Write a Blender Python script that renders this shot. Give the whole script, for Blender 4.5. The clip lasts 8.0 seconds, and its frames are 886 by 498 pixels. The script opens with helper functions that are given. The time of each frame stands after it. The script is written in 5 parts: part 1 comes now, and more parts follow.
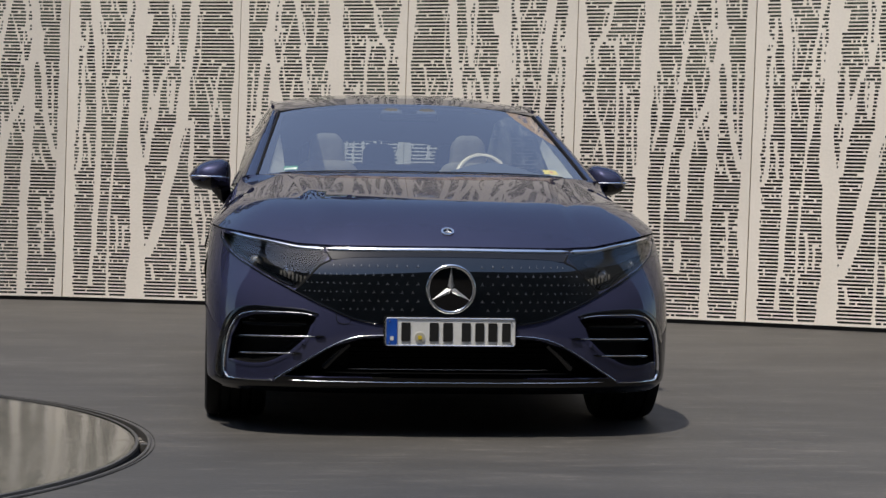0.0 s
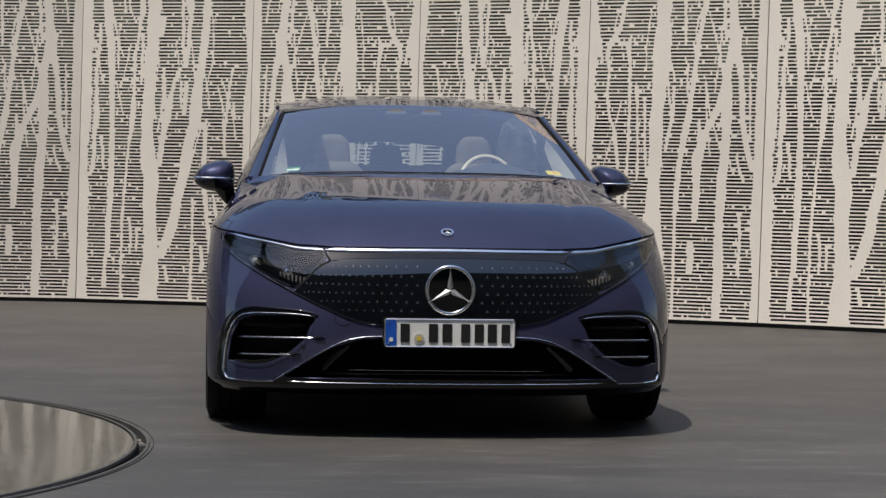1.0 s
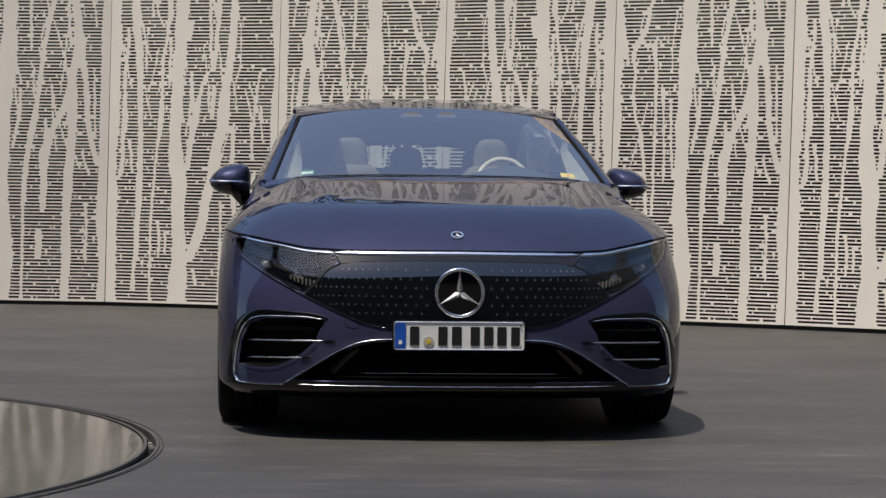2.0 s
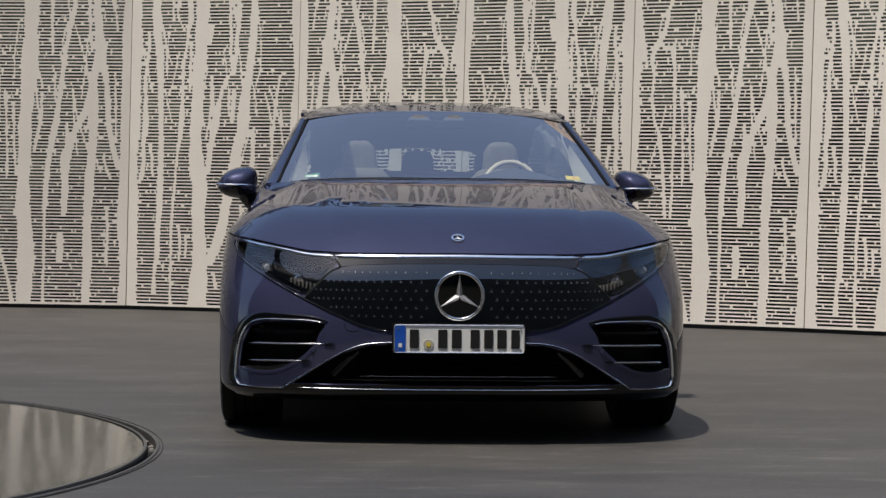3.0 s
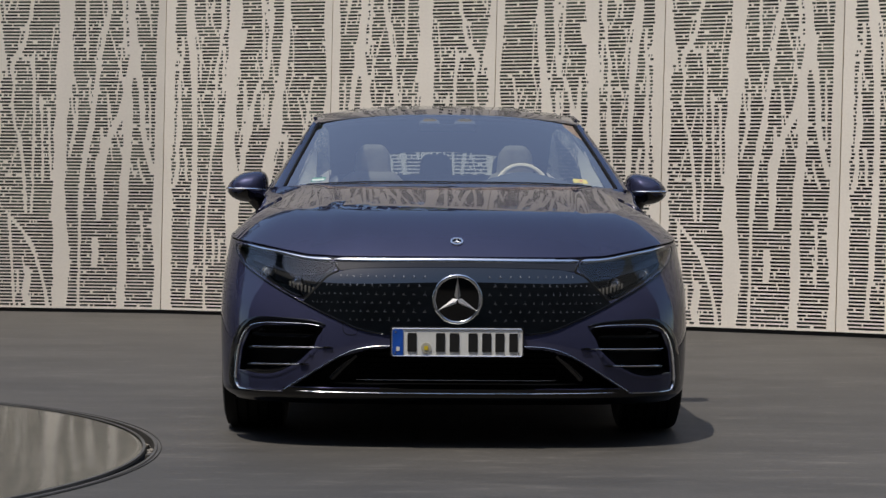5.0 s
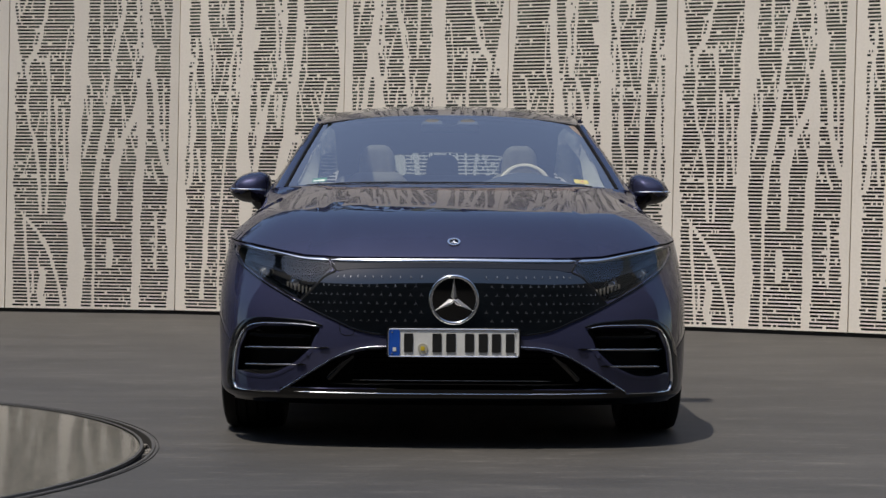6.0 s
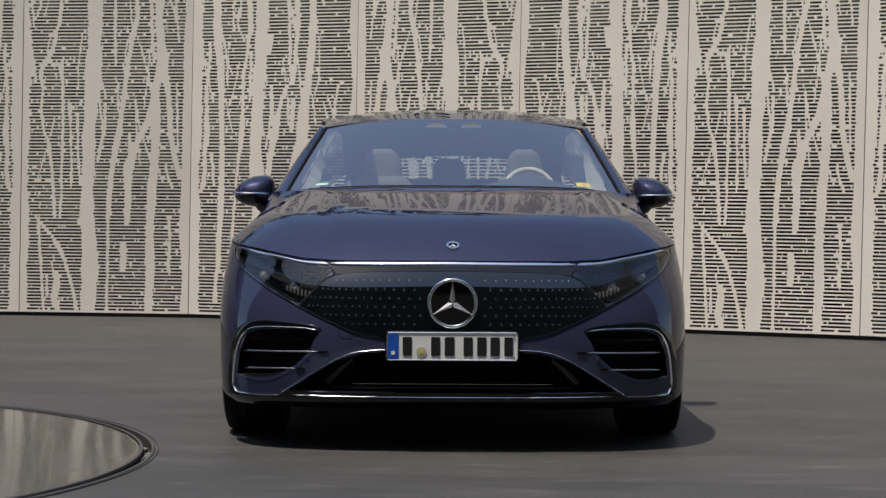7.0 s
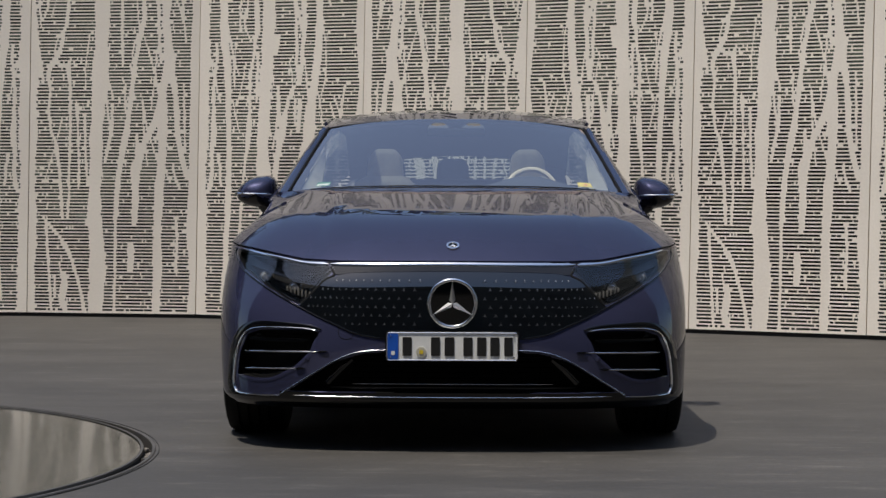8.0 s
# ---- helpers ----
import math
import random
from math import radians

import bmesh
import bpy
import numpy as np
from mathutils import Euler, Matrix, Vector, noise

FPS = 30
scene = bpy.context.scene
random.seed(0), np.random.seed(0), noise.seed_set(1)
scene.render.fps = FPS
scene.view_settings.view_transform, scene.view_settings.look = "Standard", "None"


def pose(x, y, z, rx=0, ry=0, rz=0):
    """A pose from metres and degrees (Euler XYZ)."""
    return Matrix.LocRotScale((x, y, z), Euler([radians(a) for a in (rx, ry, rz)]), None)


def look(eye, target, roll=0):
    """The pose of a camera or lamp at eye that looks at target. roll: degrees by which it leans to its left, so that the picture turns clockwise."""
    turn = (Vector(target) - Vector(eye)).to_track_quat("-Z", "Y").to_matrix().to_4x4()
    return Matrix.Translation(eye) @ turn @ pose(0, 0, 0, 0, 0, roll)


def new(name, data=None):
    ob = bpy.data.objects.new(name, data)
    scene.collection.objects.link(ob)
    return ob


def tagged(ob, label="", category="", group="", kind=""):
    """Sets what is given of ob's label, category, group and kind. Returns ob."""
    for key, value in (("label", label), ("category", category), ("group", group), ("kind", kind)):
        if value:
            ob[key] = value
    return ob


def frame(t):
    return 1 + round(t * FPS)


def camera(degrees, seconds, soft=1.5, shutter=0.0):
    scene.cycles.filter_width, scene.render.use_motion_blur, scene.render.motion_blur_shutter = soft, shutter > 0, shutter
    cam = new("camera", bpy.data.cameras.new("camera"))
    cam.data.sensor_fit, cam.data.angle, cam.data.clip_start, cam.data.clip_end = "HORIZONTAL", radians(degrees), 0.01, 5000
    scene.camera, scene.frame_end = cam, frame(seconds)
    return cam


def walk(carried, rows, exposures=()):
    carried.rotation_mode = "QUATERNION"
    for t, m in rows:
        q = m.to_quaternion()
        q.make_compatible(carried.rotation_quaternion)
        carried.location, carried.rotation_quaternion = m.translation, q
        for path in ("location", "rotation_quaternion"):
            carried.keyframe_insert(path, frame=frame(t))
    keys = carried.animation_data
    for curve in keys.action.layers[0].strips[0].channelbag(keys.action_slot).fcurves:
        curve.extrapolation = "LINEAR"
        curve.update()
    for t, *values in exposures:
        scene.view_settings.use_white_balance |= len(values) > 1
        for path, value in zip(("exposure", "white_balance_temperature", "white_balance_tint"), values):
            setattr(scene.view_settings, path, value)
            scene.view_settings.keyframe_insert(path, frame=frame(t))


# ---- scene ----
cam = camera(23.0, 8.0, soft=1.45)
PATH = [
    (0, (-0.944, -8.566, 1.056), (-0.733, -6.578, 0.986), 1.0),
    (0.5, (-0.899, -8.556, 1.055), (-0.697, -6.568, 0.986), 1.0),
    (1, (-0.832, -8.562, 1.055), (-0.646, -6.572, 0.986), 0.9),
    (1.5, (-0.762, -8.573, 1.057), (-0.597, -6.581, 0.989), 0.8),
    (3, (-0.523, -8.572, 1.055), (-0.417, -6.576, 0.991), 0.6),
    (3.5, (-0.445, -8.575, 1.054), (-0.354, -6.578, 0.992), 0.6),
    (4, (-0.369, -8.573, 1.054), (-0.295, -6.576, 0.992), 0.6),
    (4.5, (-0.308, -8.568, 1.052), (-0.25, -6.57, 0.991), 0.5),
    (6, (-0.109, -8.577, 1.053), (-0.094, -6.578, 0.993), 0.4),
    (6.5, (-0.051, -8.573, 1.053), (-0.049, -6.573, 0.994), 0.3),
    (7, (0.004, -8.581, 1.054), (-0.006, -6.581, 0.997), 0.3),
    (7.5, (0.038, -8.582, 1.053), (0.018, -6.583, 0.996), 0.2),
    (8, (0.061, -8.585, 1.055), (0.038, -6.586, 0.998), 0.2),
]
walk(cam, [(t, look(eye, target, roll)) for t, eye, target, roll in PATH], exposures=((0.0, 0.54), (1.5, 0.51), (4.5, 0.42), (8.0, 0.37)))

# ---- light ----
world = bpy.data.worlds.new("world")
scene.world = world
world.use_nodes = True
wn = world.node_tree.nodes
sky = wn.new("ShaderNodeTexSky")
sky.sky_type = "NISHITA"
sky.sun_disc = False
SUN = Vector((-0.24, -0.19, 1.0)).normalized()
sky.sun_elevation = math.asin(SUN.z)
sky.sun_rotation = math.atan2(SUN.x, SUN.y)
sky.air_density, sky.dust_density = 1.0, 1.0
wn["Background"].inputs["Strength"].default_value = 0.135
world.node_tree.links.new(sky.outputs[0], wn["Background"].inputs["Color"])
sun = new("sun", bpy.data.lights.new("sun", "SUN"))
sun.data.energy, sun.data.angle, sun.data.color = 4.2, radians(0.6), (1.0, 0.935, 0.825)
sun.matrix_world = look(SUN * 30, (0, 0, 0))


# ---- materials ----
def material(name, color, rough=0.5, metal=0.0, coat=0.0, scale=(20, 300), vary=(0.1, 0.06), bump=0.0, stretch=(1, 1, 1), rough_vary=0.08, random_tint=0.0, scuff=0.0, spec=0.5):
    """A principled surface whose colour and gloss vary at two scales, in metres of the object's own space."""
    m = bpy.data.materials.new(name)
    m.use_nodes = True
    n, l = m.node_tree.nodes, m.node_tree.links
    p = n["Principled BSDF"]
    p.inputs["Metallic"].default_value = metal
    p.inputs["Coat Weight"].default_value = coat
    p.inputs["Specular IOR Level"].default_value = spec
    p.inputs["Coat Roughness"].default_value = 0.008
    co = n.new("ShaderNodeTexCoord")
    mp = n.new("ShaderNodeMapping")
    mp.inputs["Scale"].default_value = stretch
    l.new(co.outputs["Object"], mp.inputs["Vector"])
    grains = []
    for s, d in zip(scale, (4, 2)):
        t = n.new("ShaderNodeTexNoise")
        t.inputs["Scale"].default_value, t.inputs["Detail"].default_value = s, d
        l.new(mp.outputs[0], t.inputs["Vector"])
        grains.append(t)
    last = None
    for t, v in zip(grains, vary):
        r = n.new("ShaderNodeMapRange")
        r.inputs["From Min"].default_value, r.inputs["From Max"].default_value = 0.3, 0.7
        r.inputs["To Min"].default_value, r.inputs["To Max"].default_value = 1 - v, 1 + v
        l.new(t.outputs["Fac"], r.inputs["Value"])
        if last is None:
            last = r.outputs[0]
        else:
            mul = n.new("ShaderNodeMath")
            mul.operation = "MULTIPLY"
            l.new(last, mul.inputs[0])
            l.new(r.outputs[0], mul.inputs[1])
            last = mul.outputs[0]
    if random_tint:
        info = n.new("ShaderNodeObjectInfo")
        r = n.new("ShaderNodeMapRange")
        r.inputs["To Min"].default_value, r.inputs["To Max"].default_value = 1 - random_tint, 1 + random_tint
        l.new(info.outputs["Random"], r.inputs["Value"])
        mul = n.new("ShaderNodeMath")
        mul.operation = "MULTIPLY"
        l.new(last, mul.inputs[0])
        l.new(r.outputs[0], mul.inputs[1])
        last = mul.outputs[0]
    if scuff:
        sp = n.new("ShaderNodeMapping")
        sp.inputs["Scale"].default_value = (1.1, 5.0, 1)
        sp.inputs["Rotation"].default_value = (0, 0, 0.06)
        l.new(co.outputs["Object"], sp.inputs["Vector"])
        for sc, lo, hi, amount in ((2.3, 0.55, 0.70, scuff), (0.35, 0.42, 0.60, scuff * 0.45), (7.0, 0.60, 0.70, scuff * 1.3)):
            t = n.new("ShaderNodeTexNoise")
            t.inputs["Scale"].default_value, t.inputs["Detail"].default_value, t.inputs["Roughness"].default_value = sc, 6, 0.65
            l.new(sp.outputs[0], t.inputs["Vector"])
            r = n.new("ShaderNodeMapRange")
            r.inputs["From Min"].default_value, r.inputs["From Max"].default_value = lo, hi
            r.inputs["To Min"].default_value, r.inputs["To Max"].default_value = 1, 1 + amount
            l.new(t.outputs["Fac"], r.inputs["Value"])
            mul = n.new("ShaderNodeMath")
            mul.operation = "MULTIPLY"
            l.new(last, mul.inputs[0])
            l.new(r.outputs[0], mul.inputs[1])
            last = mul.outputs[0]
    mix = n.new("ShaderNodeVectorMath")
    mix.operation = "SCALE"
    mix.inputs[0].default_value = color
    l.new(last, mix.inputs["Scale"])
    l.new(mix.outputs[0], p.inputs["Base Color"])
    r = n.new("ShaderNodeMapRange")
    r.inputs["To Min"].default_value, r.inputs["To Max"].default_value = max(rough - rough_vary, 0.01), min(rough + rough_vary, 1)
    l.new(grains[0].outputs["Fac"], r.inputs["Value"])
    l.new(r.outputs[0], p.inputs["Roughness"])
    if bump:
        b = n.new("ShaderNodeBump")
        b.inputs["Strength"].default_value, b.inputs["Distance"].default_value = 0.6, bump
        l.new(grains[1].outputs["Fac"], b.inputs["Height"])
        l.new(b.outputs[0], p.inputs["Normal"])
    return m


def glass(name, tint, rough=0.0, head_on=0.04, gloss=(1, 1, 1)):
    """Thin glass: clear with a tint, and a gloss that grows towards grazing; head_on is its share seen straight on."""
    m = bpy.data.materials.new(name)
    m.use_nodes = True
    n, l = m.node_tree.nodes, m.node_tree.links
    n.remove(n["Principled BSDF"])
    tr, gl, lw, mx = n.new("ShaderNodeBsdfTransparent"), n.new("ShaderNodeBsdfGlossy"), n.new("ShaderNodeLayerWeight"), n.new("ShaderNodeMixShader")
    tr.inputs["Color"].default_value = (*tint, 1)
    gl.inputs["Roughness"].default_value = rough
    gl.inputs["Color"].default_value = (*gloss, 1)
    lw.inputs["Blend"].default_value = 0.5
    up, ran = n.new("ShaderNodeMath"), n.new("ShaderNodeMapRange")
    up.operation = "POWER"
    up.inputs[1].default_value = 5.0
    ran.inputs["To Min"].default_value = head_on
    l.new(lw.outputs["Facing"], up.inputs[0])
    l.new(up.outputs[0], ran.inputs["Value"])
    l.new(ran.outputs[0], mx.inputs[0])
    l.new(tr.outputs[0], mx.inputs[1])
    l.new(gl.outputs[0], mx.inputs[2])
    l.new(mx.outputs[0], n["Material Output"].inputs["Surface"])
    return m


PAINT = material("midnight_blue_paint", (0.62, 0.62, 0.86), 0.40, 0.30, 1.0, (6, 900), (0.05, 0.10), rough_vary=0.03, spec=0.1)
PAINT.node_tree.nodes["Principled BSDF"].inputs["Coat Tint"].default_value = (0.062, 0.066, 0.098, 1)  # pigmented lacquer
BLACK_GLOSS = material("black_gloss", (0.0015, 0.0015, 0.002), 0.05, 0.0, 0.0, (8, 200), (0.1, 0.05), rough_vary=0.02)
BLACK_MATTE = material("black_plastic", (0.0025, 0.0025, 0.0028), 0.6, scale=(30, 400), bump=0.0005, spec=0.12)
RUBBER = material("tyre_rubber", (0.006, 0.006, 0.006), 0.8, scale=(12, 150), bump=0.001, spec=0.2)
CHROME = material("chrome", (0.80, 0.80, 0.82), 0.15, 1.0, scale=(15, 300), vary=(0.04, 0.03), rough_vary=0.03)
ALLOY = material("alloy_rim", (0.35, 0.35, 0.37), 0.28, 1.0)
LINING = material("headliner", (0.10, 0.09, 0.08), 0.9, scale=(20, 500), bump=0.0006)
DASH = material("dashboard_leather", (0.035, 0.042, 0.055), 0.6, scale=(40, 600), bump=0.0005)
CREAM = material("cream_leather", (0.72, 0.65, 0.54), 0.5, scale=(15, 400), bump=0.0006)
DARK_SEAT = material("dark_leather", (0.03, 0.03, 0.035), 0.5, scale=(15, 400), bump=0.0006)
LAMP_GREY = material("lamp_inner", (0.40, 0.38, 0.33), 0.25, 0.7)
WINDSCREEN = glass("windscreen_glass", (0.76, 0.83, 0.78), 0.0, 0.40, (1.0, 0.85, 0.80))
SIDE_GLASS = glass("side_glass", (0.88, 0.93, 0.87))
PRIVACY_GLASS = glass("tinted_side_glass", (0.20, 0.22, 0.22))
ROOF_GLASS = glass("roof_glass", (0.19, 0.20, 0.20))
TRIM = material("pale_pillar_trim", (0.55, 0.54, 0.49), 0.8, scale=(20, 400), bump=0.0004)
NOSE_GREY = material("dark_grey_gloss", (0.012, 0.012, 0.014), 0.12, scale=(8, 200), rough_vary=0.02)
MARK = material("dull_silver_mark", (0.38, 0.38, 0.40), 0.35, 1.0)
LEAF = material("dark_foliage", (0.035, 0.055, 0.022), 0.7, scale=(0.8, 9), vary=(0.5, 0.4))
LENS = glass("headlamp_glass", (0.88, 0.88, 0.90), 0.0, 0.075)
PANEL_GLOSS = material("black_panel_glass", (0.0015, 0.0016, 0.0018), 0.04, 0.0, 1.0, (8, 200), (0.1, 0.05), rough_vary=0.02, spec=0.7)
SILVER = material("satin_silver", (0.78, 0.78, 0.80), 0.36, 0.9, scale=(15, 300), vary=(0.04, 0.03))
PLATE_WHITE = material("plate_white", (0.72, 0.72, 0.70), 0.35, scale=(30, 300), vary=(0.05, 0.03))
PLATE_BLUE = material("plate_blue", (0.01, 0.08, 0.42), 0.35)
PLATE_BLACK = material("plate_black", (0.012, 0.012, 0.012), 0.4)
SEAL = material("inspection_seal", (0.42, 0.40, 0.33), 0.4)
SEAL_YELLOW = material("seal_yellow", (0.6, 0.45, 0.03), 0.4)
GREEN = material("sticker_green", (0.05, 0.25, 0.12), 0.5)
WHITE = material("sticker_white", (0.8, 0.82, 0.78), 0.5)
YELLOW = material("sticker_yellow", (0.70, 0.58, 0.06), 0.5)
RED = material("sticker_red", (0.6, 0.12, 0.04), 0.5)
SHEET = material("beige_sheet_metal", (0.83, 0.762, 0.672), 0.55, 0.0, 0.0, (1.3, 60), (0.05, 0.03), random_tint=0.03)
# blotchy dark tone stands in for foliage and dappled shade behind the slots
CAVITY = material("painted_shade_backing", (0.036, 0.042, 0.033), 0.9, scale=(3.2, 9), vary=(1.0, 0.8))
RAIL = material("black_rail", (0.006, 0.006, 0.006), 0.5)
GROUND = material("grey_asphalt", (0.0268, 0.0246, 0.0226), 0.62, scale=(0.9, 48), vary=(0.16, 0.15), bump=0.0016, scuff=0.95)
WET = material("wet_polished_concrete", (0.023, 0.024, 0.020), 0.06, 0.0, 0.05, scale=(2.5, 34), vary=(0.2, 0.12), bump=0.0011, rough_vary=0.06)
EDGE = material("worn_steel_edge", (0.050, 0.047, 0.044), 0.5, 0.3, scale=(6, 120), vary=(0.3, 0.2), bump=0.0008)
# dirt and grit in the groove, also the painted shade on the cover's side
GROOVE = material("groove_dirt_and_shade", (0.02, 0.019, 0.018), 0.9, scale=(15, 120), vary=(0.5, 0.3), bump=0.003)
CHIP = material("stone_chip", (0.12, 0.11, 0.10), 0.8, random_tint=0.4)
# for the unseen wall that the car's front reflects
FAR = material("dark_reflection_wall", (0.09, 0.092, 0.09), 0.7, scale=(0.4, 4), vary=(0.4, 0.3))


# ---- mesh helpers ----
def link(name, bm, mat, parent=None, label="", smooth=True):
    me = bpy.data.meshes.new(name)
    bm.normal_update()
    bm.to_mesh(me)
    bm.free()
    for m in mat if isinstance(mat, (list, tuple)) else [mat]:
        me.materials.append(m)
    if smooth:
        me.shade_smooth()
        me.set_sharp_from_angle(angle=radians(38))
    ob = new(name, me)
    if parent:
        ob.parent = parent
    if label:
        tagged(ob, label)
    return ob


def part(name, bm, mat, parent, label="", smooth=True):
    return link(name, bm, mat, parent, label, smooth)


def thing(name, label, category, group="", kind="", at=(0, 0, 0)):
    ob = new(name)
    ob.location = at
    return tagged(ob, label, category, group, kind)


def grid(rows, close=False, flip=False):
    """A bmesh skin over rows of points of one length."""
    bm = bmesh.new()
    vs = [[bm.verts.new(p) for p in r] for r in rows]
    for a, b in zip(vs, vs[1:]):
        k = len(a)
        for i in range(k if close else k - 1):
            q = [a[i], a[(i + 1) % k], b[(i + 1) % k], b[i]]
            bm.faces.new(q[::-1] if flip else q)
    return bm


def block(x0, x1, y0, y1, z0, z1, bevel=0.0, segs=2):
    bm = bmesh.new()
    bmesh.ops.create_cube(bm, size=1)
    for v in bm.verts:
        v.co = ((x0 + x1) / 2 + v.co.x * (x1 - x0), (y0 + y1) / 2 + v.co.y * (y1 - y0), (z0 + z1) / 2 + v.co.z * (z1 - z0))
    if bevel:
        bmesh.ops.bevel(bm, geom=bm.edges[:], offset=bevel, segments=segs, profile=0.6, affect="EDGES")
    return bm


def tube(points, r, sides=8, closed=False):
    """A round bar along points; r is a number or one for each point."""
    bm = bmesh.new()
    pts = [Vector(p) for p in points]
    k = len(pts)
    rings = []
    for i, p in enumerate(pts):
        a = pts[(i - 1) % k] if closed or i else p
        b = pts[(i + 1) % k] if closed or i < k - 1 else p
        d = (b - a).normalized()
        side = d.cross(Vector((0, 0, 1)) if abs(d.z) < 0.9 else Vector((0, 1, 0))).normalized()
        up = side.cross(d)
        rr = r[i] if isinstance(r, (list, tuple)) else r
        rings.append([bm.verts.new(p + (side * math.cos(s) + up * math.sin(s)) * rr) for s in [2 * math.pi * j / sides for j in range(sides)]])
    for a, b in zip(rings, rings[1:] + (rings[:1] if closed else [])):
        for j in range(sides):
            bm.faces.new((a[j], a[(j + 1) % sides], b[(j + 1) % sides], b[j]))
    if not closed:
        bm.faces.new(rings[0][::-1])
        bm.faces.new(rings[-1])
    bmesh.ops.recalc_face_normals(bm, faces=bm.faces[:])
    return bm


def lathe(profile, n=48, axis="X"):
    """Turns (radius, along) pairs round an axis."""
    rows = []
    for k in range(n + 1):
        a = 2 * math.pi * k / n
        rows.append([(s, r * math.cos(a), r * math.sin(a)) if axis == "X" else ((r * math.cos(a), s, r * math.sin(a)) if axis == "Y" else (r * math.cos(a), r * math.sin(a), s)) for r, s in profile])
    bm = grid(rows)
    bmesh.ops.remove_doubles(bm, verts=bm.verts[:], dist=1e-5)
    bmesh.ops.recalc_face_normals(bm, faces=bm.faces[:])
    return bm


def join(*parts):
    out = bmesh.new()
    for b in parts:
        me = bpy.data.meshes.new("piece")
        b.to_mesh(me)
        b.free()
        out.from_mesh(me)
        bpy.data.meshes.remove(me)
    return out


def smooth_line(pts, n):
    """n points along a Catmull-Rom line through pts, evenly by length."""
    P = np.array(pts, float)
    Q = np.vstack([2 * P[0] - P[1], P, 2 * P[-1] - P[-2]])
    out = []
    for i in range(1, len(Q) - 2):
        for t in np.linspace(0, 1, 12, endpoint=False):
            a, b, c, d = Q[i - 1], Q[i], Q[i + 1], Q[i + 2]
            out.append(0.5 * (2 * b + (c - a) * t + (2 * a - 5 * b + 4 * c - d) * t**2 + (3 * b - a - 3 * c + d) * t**3))
    out = np.array(out + [P[-1]])
    s = np.r_[0, np.cumsum(np.linalg.norm(np.diff(out, axis=0), axis=1))]
    k = np.linspace(0, s[-1], n)
    return np.c_[tuple(np.interp(k, s, out[:, j]) for j in range(out.shape[1]))]


def inside(x, z, poly):
    hit, j = False, len(poly) - 1
    for i in range(len(poly)):
        (xi, zi), (xj, zj) = poly[i], poly[j]
        if (zi > z) != (zj > z) and x < (xj - xi) * (z - zi) / (zj - zi) + xi:
            hit = not hit
        j = i
    return hit



# ---- the ground, with the round basin let into it ----
DISC, DISC_R, GAP = (-3.656, -0.235), 2.445, 0.034


